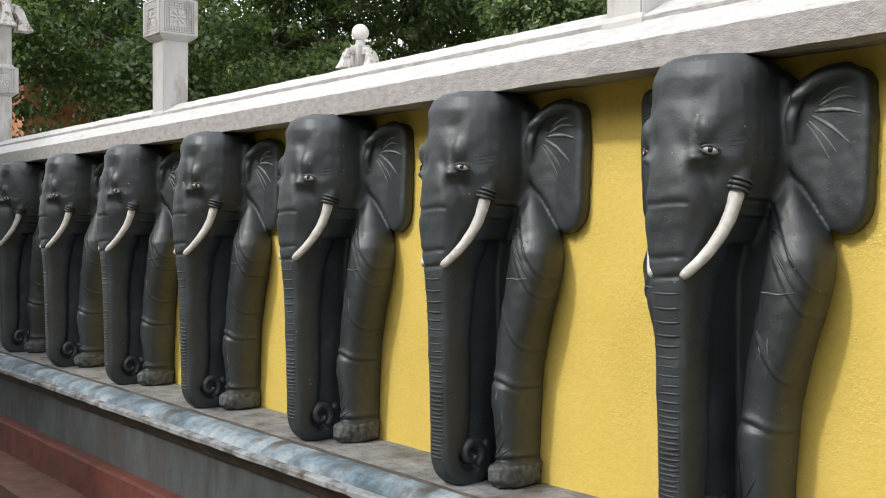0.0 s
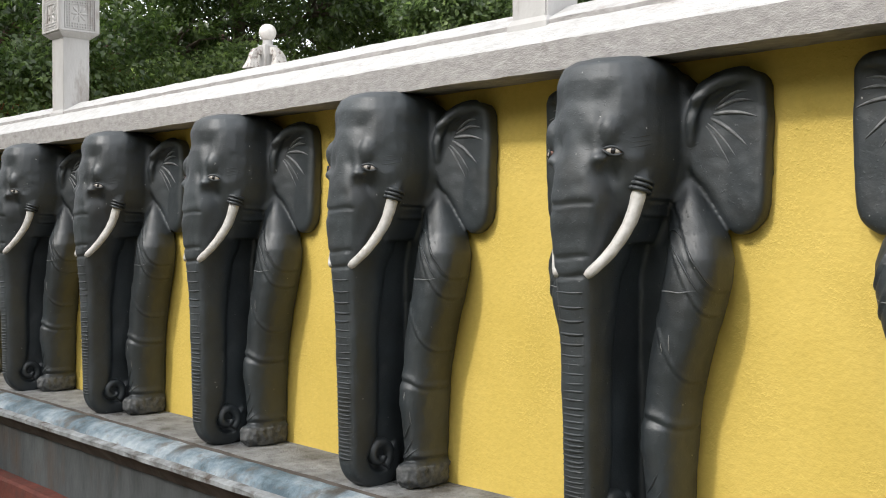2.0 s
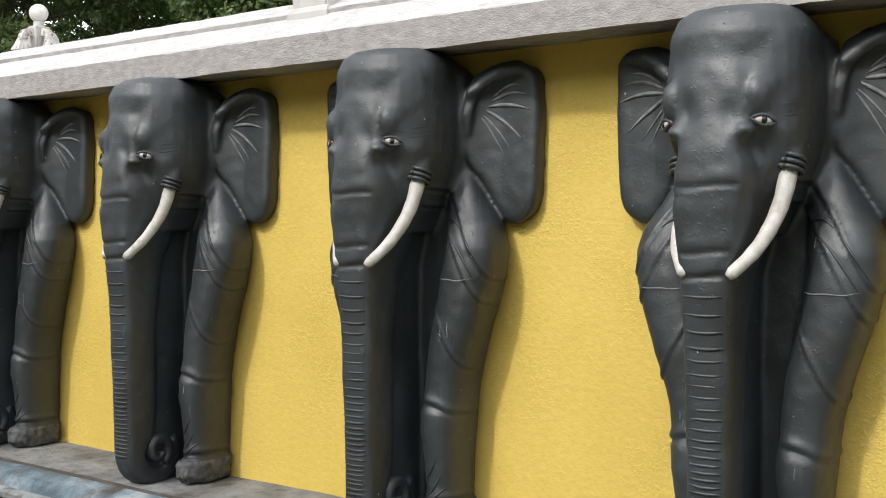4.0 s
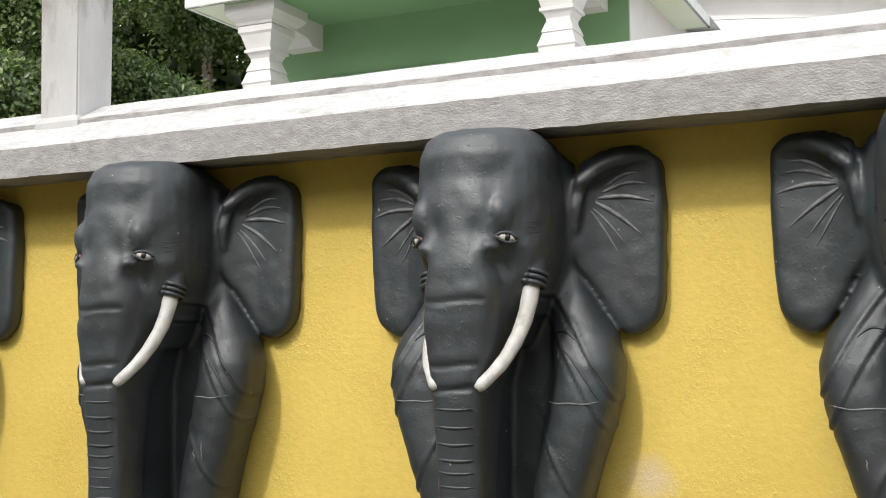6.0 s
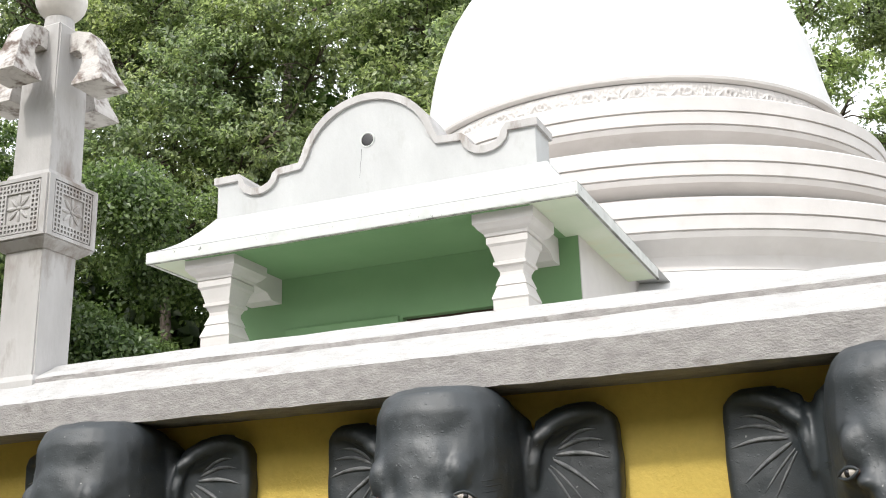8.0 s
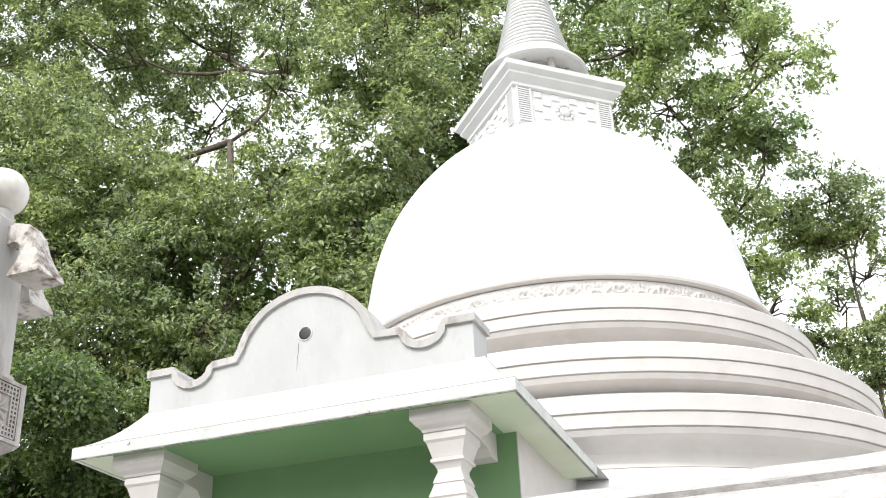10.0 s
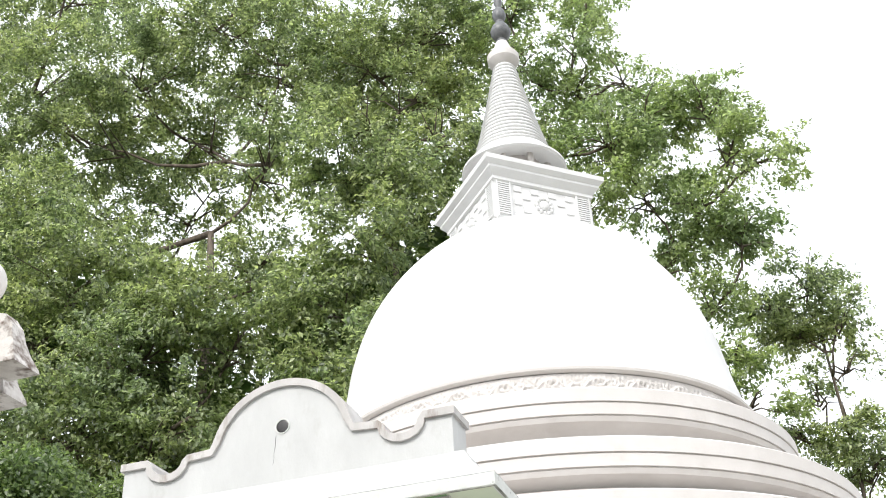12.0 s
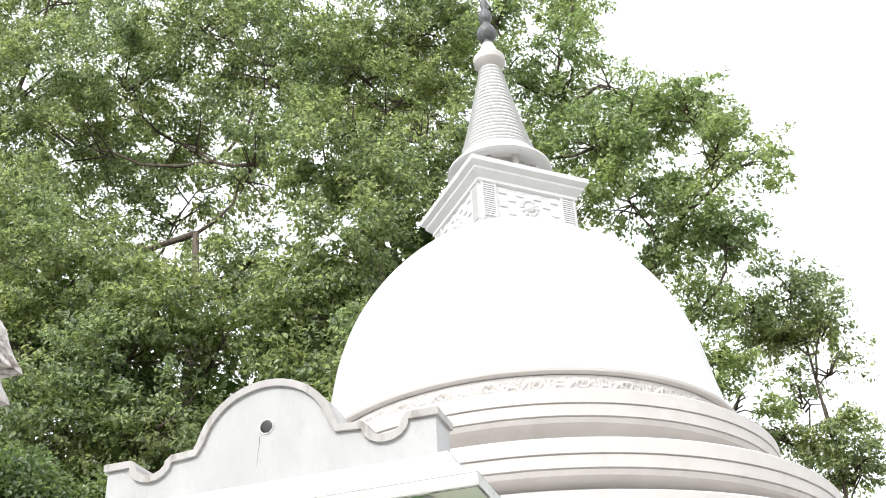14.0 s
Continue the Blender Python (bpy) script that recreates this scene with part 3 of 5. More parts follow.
    for side in (-1, 1):
        # cast seam over the shoulder
        mark([(side * (0.12 + 0.14 * i / 13), 0.708 + 0.0015 * math.sin(i * 0.9 + seed) - 0.006 * math.sin(i / 13 * 3)) for i in range(14)], 0.0022, 5)
        # skin folds
        for x0, z0, x1, z1, bow in ((0.145, 0.6, 0.215, 0.46, 0.012), (0.17, 0.83, 0.27, 0.69, 0.014), (0.215, 0.83, 0.285, 0.72, 0.01), (0.15, 0.86, 0.2, 0.845, 0.012), (0.09, 0.362, 0.19, 0.315, 0.022), (0.115, 0.11, 0.155, 0.17, -0.006), (0.12, 0.1, 0.165, 0.14, -0.006), (0.11, 0.16, 0.15, 0.22, -0.006)):
            mark([(side * (x0 + (x1 - x0) * t / 8), z0 + (z1 - z0) * t / 8 + bow * math.sin(math.pi * t / 8)) for t in range(9)], 0.0036, 0)
        # wrinkles at the corner of the eye
        for k in range(3):
            mark([(side * (0.135 + 0.03 * t / 5), 1.078 + 0.012 * k + 0.008 * t / 5) for t in range(6)], 0.0014, 0)
    # scraped drips and chips
    for k in range(7):
        px, pz, long = chance.choice((-1, 1)) * chance.uniform(0.09, 0.22), chance.uniform(0.1, 0.95), chance.uniform(0.012, 0.05)
        mark([(px + chance.uniform(-0.0015, 0.0015), pz - long * t / 5) for t in range(6)], chance.uniform(0.001, 0.0022), 7)
    # the curled tip, a flat spiral
    coil = []
    for i in range(40):
        u = i / 39
        a = radians(-60 + 400 * u)
        r = 0.05 - 0.034 * u
        coil.append((cy + r * math.cos(a), cz + r * math.sin(a), 0.0255 - 0.011 * u, 0.052 + 0.003 * u))
    sweep_yz(bm, coil, 2.6, 16)
    # rings across the trunk, closer towards the tip
    rnd = random.Random(4)
    z = 0.7
    while z > 0.1:
        k = next(i for i in range(len(TRUNK) - 1) if TRUNK[i + 1][1] <= z or i == len(TRUNK) - 2)
        a, b = TRUNK[k], TRUNK[k + 1]
        u = min(1.0, (a[1] - z) / (a[1] - b[1]))
        fy = (a[0] - a[2]) * (1 - u) + (b[0] - b[2]) * u
        w = (a[3] * (1 - u) + b[3] * u) * 0.78
        sag = rnd.uniform(0.001, 0.004)
        arc = [(TRUNK_X + w * t, fy + 0.0012 + 0.002 * abs(t) ** 3, z - sag * (1 - t * t) + rnd.uniform(-0.0006, 0.0006)) for t in (-1, -0.6, -0.2, 0.2, 0.6, 1)]
        tube(bm, arc, [0.001, 0.0034, 0.0042, 0.0042, 0.0034, 0.001], 6, 0)
        z -= max(0.0135, 0.036 - (0.7 - z) * 0.054) * rnd.uniform(0.9, 1.1)
    for s in (-1, 1):
        # tusk with a ringed sheath
        o = 0.034 if s < 0 else 0.0
        keys = [Vector((o + s * 0.138, -0.238, 0.982)), Vector((o + s * 0.126, -0.264, 0.89)), Vector((o * 0.4 + s * 0.098, -0.31, 0.807)), Vector((s * 0.049, -0.352, 0.743))]
        pts = []
        for k in range(3):
            p0, p1, p2, p3 = keys[max(k - 1, 0)], keys[k], keys[k + 1], keys[min(k + 2, 3)]
            for t in (0, 0.2, 0.4, 0.6, 0.8):
                pts.append(0.5 * (2 * p1 + (p2 - p0) * t + (2 * p0 - 5 * p1 + 4 * p2 - p3) * t * t + (3 * p1 - p0 - 3 * p2 + p3) * t ** 3))
        pts.append(keys[3])
        m = len(pts) - 1
        tube(bm, pts, [0.0205 - 0.0075 * (i / m) + 0.0006 * math.sin(i * 2.3 + seed) for i in range(m)] + [0.009], 14, 1)
        axis = (keys[1] - keys[0]).normalized()
        side = axis.cross(Vector((1, 0, 0))).normalized()
        up = axis.cross(side)
        for k, r in ((-0.012, 0.0285), (0.001, 0.0285), (0.014, 0.0275)):
            q = keys[0] + axis * k
            tube(bm, [q + r * (side * math.cos(t * math.pi / 9) + up * math.sin(t * math.pi / 9)) for t in range(19)], [0.006] * 19, 6, 0)
        # eye
        tilt = Matrix.Rotation(radians(s * 42), 4, "Z") @ Matrix.Rotation(radians(s * 10), 4, "Y")
        guess = Vector((s * 0.102, -0.31, 1.068))
        hit = surf.ray_cast(guess + tilt @ Vector((0, -0.2, 0)), tilt @ Vector((0, 1, 0)))[0]
        at = (hit or guess) + tilt @ Vector((0, 0.003, 0))
        ellipsoid(bm, at, (0.0235, 0.009, 0.0112), 3, 14, tilt)
        ellipsoid(bm, at + tilt @ Vector((0, -0.003, 0)), (0.0205, 0.0085, 0.0092), 2, 14, tilt)
        ellipsoid(bm, at + tilt @ Vector((0.0, -0.0085, 0.0005)), (0.0078, 0.0045, 0.0082), 4, 10, tilt)
        for bend in (0.0115, -0.0105):
            arc = [tilt @ Vector((0.028 * t, -0.007, bend * (1 - t * t))) + at for t in (-1, -0.6, -0.2, 0.2, 0.6, 1)]
            tube(bm, arc, [0.002, 0.0034, 0.004, 0.004, 0.0034, 0.002], 8, 0)
        # ridges that fan out over the ear, paler from wear and a painted gloss highlight
        for x0, z0, x1, z1, bow, thick in ((0.25, 1.196, 0.336, 1.226, 0.012, 0.9), (0.244, 1.184, 0.352, 1.2, 0.012, 1.0), (0.238, 1.172, 0.364, 1.158, 0.009, 1.1), (0.232, 1.162, 0.338, 1.082, 0.006, 1.1), (0.226, 1.148, 0.3, 1.06, 0.004, 0.6), (0.222, 1.142, 0.282, 1.04, 0.003, 0.6)):
            row = []
            for i in range(10):
                t = i / 9
                px, pz = x0 + (x1 - x0) * t, z0 + (z1 - z0) * t + bow * math.sin(math.pi * t)
                hit = surf.ray_cast(Vector((s * px, -0.3, pz)), Vector((0, 1, 0)))[0]
                row.append(((hit.y if hit else -ear_front(px, pz)) - 0.0008, s * px, pz))
            tube(bm, [(q[1], q[0], q[2]) for q in row], [thick * r for r in (0.002, 0.004, 0.0048, 0.005, 0.0048, 0.0044, 0.0038, 0.003, 0.002, 0.0008)], 8, 5)
    return mesh_of(bm, "elephant_statue", [BLACK, TUSK, EYE_WHITE, EYE_RED, PUPIL, WORN_GLINT, FOOT, SCAR], True)


# two castings share the row
rows = ((elephant_mesh(0.0066, 3), (-1, 1, 3, 5, 7)), (elephant_mesh(0.0066, 8), (-2, 0, 2, 4, 6, 8)))
for statue, places in rows:
    first = None
    for k in places:
        dx = {1: 0.005, 2: -0.004, 3: 0.022}.get(k, 0.0)
        if first is None:
            first = new("elephant_statue", statue)
            tagged(first, "black painted cement elephant statue with white tusks on the ledge", "statue", "row of elephant statues")
            first.matrix_world = pose(-k + dx, 0, LEDGE_Z)
        else:
            copy_thing(first, pose(-k + dx, 0, LEDGE_Z))


# ---- lamp pillars on the coping ----
def lamp_pillar(x, y):
    top = thing("lamp_pillar", (x, y, 2.03), "white square pillar with a fretted box, four hooded arms and a globe", "pillar", "pillars along the coping")
    bm = bmesh.new()
    w = 0.073
    strip(bm, [[(sx * a, sy * a, z) for sx, sy in ((-1, -1), (1, -1), (1, 1), (-1, 1))] for a, z in ((0.082, -0.05), (0.082, 0.012), (w, 0.03), (w, 0.6), (w - 0.002, 1.17), (w - 0.012, 1.18))])
    bmesh.ops.bevel(bm, geom=[e for e in bm.edges if abs(e.verts[0].co.z - e.verts[1].co.z) > 0.1], offset=0.006, segments=2, affect="EDGES")
    part("shaft", bm, PILLAR, top)
    b = 0.107
    bm = bmesh.new()
    strip(bm, [[(sx * a, sy * a, z) for sx, sy in ((-1, -1), (1, -1), (1, 1), (-1, 1))] for a, z in ((0.078, 0.415), (b, 0.438), (b, 0.64), (0.085, 0.648), (0.08, 0.665))])
    holder = part("lantern_box", bm, PILLAR, top, "white box with fretted panels")
    for turn in range(4):
        bm = bmesh.new()
        # the fretted field: small raised squares round an eight-leaved flower
        cells = 11
        size = 0.158
        step = size / cells
        for i in range(cells + 1):
            q = -size / 2 + i * step
            t = 0.0028
            box(bm, (q - t, -b - 0.006, 0.54 - size / 2), (q + t, -b + 0.001, 0.54 + size / 2 if (i < 3 or i > cells - 3) else 0.54 - size / 2 + 2 * step))
            if not (i < 3 or i > cells - 3):
                box(bm, (q - t, -b - 0.006, 0.54 + size / 2 - 2 * step), (q + t, -b + 0.001, 0.54 + size / 2))
            box(bm, (-size / 2, -b - 0.0055, 0.54 + q - t), (size / 2 if (i < 3 or i > cells - 3) else -size / 2 + 2 * step, -b + 0.001, 0.54 + q + t))
            if not (i < 3 or i > cells - 3):
                box(bm, (size / 2 - 2 * step, -b - 0.0055, 0.54 + q - t), (size / 2, -b + 0.001, 0.54 + q + t))
        for k in range(8):
            m = Matrix.Rotation(radians(45 * k), 4, "Y")
            ellipsoid(bm, m @ Vector((0, 0, 0.028)) + Vector((0, -b, 0.54)), (0.0075, 0.006, 0.02), 0, 8, m)
        ellipsoid(bm, (0, -b, 0.54), (0.007, 0.007, 0.007), 0, 8)
        f = size / 2 + 0.006
        for lo, hi in (((-b, -b - 0.007, 0.444), (b, -b + 0.001, 0.54 - f)), ((-b, -b - 0.007, 0.54 + f), (b, -b + 0.001, 0.637)), ((-b, -b - 0.007, 0.54 - f), (-f, -b + 0.001, 0.54 + f)), ((f, -b - 0.007, 0.54 - f), (b, -b + 0.001, 0.54 + f))):
            box(bm, lo, hi)
        bmesh.ops.rotate(bm, verts=bm.verts[:], cent=(0, 0, 0), matrix=Matrix.Rotation(radians(90 * turn), 3, "Z"))
        part("fretted_panel", bm, PILLAR, holder)
    for turn in range(4):
        bm = bmesh.new()
        # a hooded arm: out of the shaft, over and down to a flared square mouth
        rows = []
        for px, pz, tilt, hw, ht in ((0.06, 1.115, 0, 0.024, 0.033), (0.1, 1.12, 0, 0.025, 0.034), (0.135, 1.108, 35, 0.028, 0.034), (0.156, 1.08, 62, 0.03, 0.032), (0.168, 1.04, 80, 0.034, 0.032), (0.176, 1.0, 86, 0.044, 0.041), (0.183, 0.955, 88, 0.062, 0.058), (0.185, 0.943, 90, 0.064, 0.06)):
            a = radians(tilt)
            up = Vector((math.sin(a), 0, math.cos(a)))
            rows.append([Vector((px, 0, pz)) + up * sv * ht + Vector((0, sh * hw, 0)) for sh, sv in ((-1, -1), (1, -1), (1, 1), (-1, 1))])
        strip(bm, rows)
        bmesh.ops.rotate(bm, verts=bm.verts[:], cent=(0, 0, 0), matrix=Matrix.Rotation(radians(90 * turn), 3, "Z"))
        part("hooded_arm", bm, LAMP_WORN, top, "stained white hooded arm")
    part("collar", revolve([(0.045, 1.175), (0.05, 1.185), (0.046, 1.225), (0.03, 1.235)], 24), PILLAR, top)
    bm = bmesh.new()
    ellipsoid(bm, (0, 0, 1.303), (0.084, 0.084, 0.084), 0, 32)
    part("globe", bm, GLOBE, top, "white round globe", True)
    return top


pillar = lamp_pillar(-1.39, -0.03)
for x, y in ((-4.87, -0.02), (-8.11, -0.02), (-8.13, 3.37)):
    copy_thing(pillar, pose(x, y, 2.03))


# ---- shrine in front of the stupa ----
def shrine():
    cx = -1.965
    top = thing("shrine", (cx, 3.0, 1.9), "white shrine porch with a curved pediment and green inside", "shrine")

    def p(name, bm, mats, parent=top, label="", smooth=False):
        bmesh.ops.translate(bm, verts=bm.verts[:], vec=(-cx, -3.0, -1.9))
        return part(name, bm, mats, parent, label, smooth)

    # sanctum with a doorway in its green front
    x0, x1, y0, y1 = -3.21, -0.72, 3.75, 5.6
    dx0, dx1, dz = -1.92, -1.2, 3.1
    bm = bmesh.new()
    box(bm, (x0, y0 + 0.16, 1.9), (x1, y1, 3.55))
    p("sanctum", bm, CREAM)
    bm = bmesh.new()
    box(bm, (x0, y0, 1.9), (dx0, y0 + 0.157, 3.55))
    box(bm, (dx1, y0, 1.9), (x1 - 0.004, y0 + 0.157, 3.55))
    box(bm, (dx0, y0, dz), (dx1, y0 + 0.157, 3.55))
    p("front_wall", bm, GREEN, label="green painted front wall")
    bm = bmesh.new()
    box(bm, (x1 - 0.003, y0 + 0.001, 1.9), (x1 + 0.003, y0 + 0.158, 3.52))
    p("wall_end", bm, CREAM)
    bm = bmesh.new()
    box(bm, (dx0 + 0.003, y0 + 0.06, 1.9), (dx1 - 0.003, y0 + 0.15, dz - 0.003))
    door = p("door", bm, DOOR_WOOD, label="dark wooden door")
    bm = bmesh.new()
    box(bm, (-2.78, y0 - 0.03, 3.06), (dx0 - 0.02, y0 + 0.002, 3.11), 0.006)
    p("moulding", bm, GREEN)
    # soffit and eave
    ex0, ex1, ey0, ey1 = -3.39, -0.5, 3.0, 5.0
    bm = bmesh.new()
    box(bm, (ex0 + 0.03, ey0 + 0.03, 3.475), (ex1 - 0.03, ey1, 3.53))
    p("soffit", bm, GREEN_PALE, label="pale green soffit")
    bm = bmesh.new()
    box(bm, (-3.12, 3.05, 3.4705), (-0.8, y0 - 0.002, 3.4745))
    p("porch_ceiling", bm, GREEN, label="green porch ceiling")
    bm = bmesh.new()
    for lo, hi in (((ex0, ey0, 3.47), (ex1, ey0 + 0.028, 3.545)), ((ex0, ey0 + 0.03, 3.47), (ex0 + 0.028, ey1, 3.545)), ((ex1 - 0.028, ey0 + 0.03, 3.47), (ex1, ey1, 3.545))):
        box(bm, lo, hi, 0.004)
    p("eave_edge", bm, EDGE, label="white eave edge with dark drip stains")
    for lo, hi in (((ex0 + 0.01, ey0 - 0.002, 3.463), (ex1 - 0.01, ey0 + 0.012, 3.4695)), ((ex1 - 0.012, ey0 + 0.014, 3.463), (ex1 + 0.002, ey1, 3.4695))):
        bm = bmesh.new()
        box(bm, lo, hi)
        p("eave_line", bm, MOTTLED_DARK, label="thin dark mottled line below the eave edge")
    # roof that sweeps up to the pediment
    bm = bmesh.new()
    rings = []
    for k in range(9):
        u = k / 8
        ins = 0.32 * u
        z = 3.546 + 0.27 * (0.42 * u + 0.58 * u ** 2.2)
        rings.append([(ex0 + ins, ey0 + ins * 0.95, z), (ex1 - ins * 0.8, ey0 + ins * 0.95, z), (ex1 - ins * 0.8, ey1 + 0.6, z), (ex0 + ins, ey1 + 0.6, z)])
    strip(bm, rings)
    p("roof", bm, SHRINE_WHITE)
    # pediment outline, mirrored about the middle
    half = [(1.12, 3.8), (1.12, 4.085), (0.945, 4.085), (0.92, 4.05)]
    for k in range(1, 8):
        a = radians(180 + 180 * k / 8)
        half.append((0.80 - 0.118 * math.cos(a), 4.05 + 0.085 * math.sin(a)))
    half += [(0.68, 4.05), (0.65, 4.075), (0.49, 4.085)]
    for k in range(1, 13):
        a = radians(8 + 82 * k / 12)
        half.append((0.475 * math.cos(a), 4.03 + 0.445 * math.sin(a)))
    right = [(cx + dx, z) for dx, z in half]
    left = [(cx - dx, z) for dx, z in reversed(half[:-1])]
    outline = [(x + 0.027, z) for x, z in right + left]
    yf, yb = 3.3, 3.56
    bm = bmesh.new()
    strip(bm, [[(x, yf, z) for x, z in outline], [(x, yb, z) for x, z in outline]])
    ped = p("pediment", bm, SHRINE_WHITE, label="whitewashed scrolled pediment")
    bm = bmesh.new()
    tops = outline[1:-1]
    tops[0], tops[-1] = (tops[0][0] + 0.02, tops[0][1]), (tops[-1][0] - 0.02, tops[-1][1])
    rings = []
    for i, (x, z) in enumerate(tops):
        a, b = tops[max(i - 1, 0)], tops[min(i + 1, len(tops) - 1)]
        d = Vector((b[0] - a[0], b[1] - a[1])).normalized()
        nrm = Vector((d.y, -d.x))
        o, q = Vector((x, z)) + nrm * 0.012, Vector((x, z)) - nrm * 0.036
        rings.append([(o.x, yf - 0.022, o.y), (o.x, yb + 0.02, o.y), (q.x, yb + 0.02, q.y), (q.x, yf - 0.022, q.y)])
    strip(bm, rings)
    p("coping", bm, PILLAR, ped, "grey-white moulded coping")
    bm = bmesh.new()
    tube(bm, [(cx + 0.03 + 0.047 * math.cos(2 * math.pi * i / 24), yf - 0.002, 4.17 + 0.047 * math.sin(2 * math.pi * i / 24)) for i in range(25)], [0.005] * 25, 8)
    p("vent_ring", bm, EDGE, ped)
    # flat black disc on the solid pediment, painted for the shade inside the vent
    bm = bmesh.new()
    ellipsoid(bm, (cx + 0.03, yf, 4.17), (0.046, 0.004, 0.046), 0, 20)
    p("vent_hole", bm, PUPIL, ped, "dark round vent hole")
    bm = bmesh.new()
    tube(bm, [(cx - 0.012 - 0.002 * math.sin(i * 1.7) - 0.002 * i, yf - 0.0005, 4.115 - 0.024 * i) for i in range(9)], [0.0018 - 0.00015 * i for i in range(9)], 5)
    p("crack", bm, PLINTH_GREY, ped, "thin dark crack")
    # columns with stepped capitals
    for x in (-2.945, -0.97):
        bm = bmesh.new()
        prof = [(0.185, 3.472), (0.185, 3.41), (0.175, 3.4), (0.16, 3.38), (0.135, 3.362), (0.13, 3.345), (0.118, 3.343), (0.126, 3.335), (0.126, 3.3), (0.114, 3.285), (0.096, 3.225), (0.09, 3.2), (0.099, 3.196), (0.099, 3.178), (0.086, 3.172), (0.07, 3.14), (0.07, 3.12), (0.084, 3.085), (0.092, 3.06), (0.086, 3.056), (0.098, 3.02), (0.112, 2.98), (0.105, 2.97), (0.105, 1.9)]
        strip(bm, [[(x + sx * w, 3.26 + sy * (w * 1.05), z) for sx, sy in ((-1, -1), (1, -1), (1, 1), (-1, 1))] for w, z in prof])
        col = p("column", bm, CREAM, label="cream column with a stepped capital")
        bm = bmesh.new()
        prof = [(3.36, 3.472), (3.75, 3.472), (3.75, 3.30), (3.62, 3.30), (3.56, 3.34), (3.46, 3.35), (3.36, 3.36)]
        strip(bm, [[(x + s * 0.12, yy, z) for yy, z in prof] for s in (-1, 1)])
        p("bracket", bm, CREAM, col)
    return top


shrine()

# ---- stupa ----
SX, SY = -1.49, 8.65


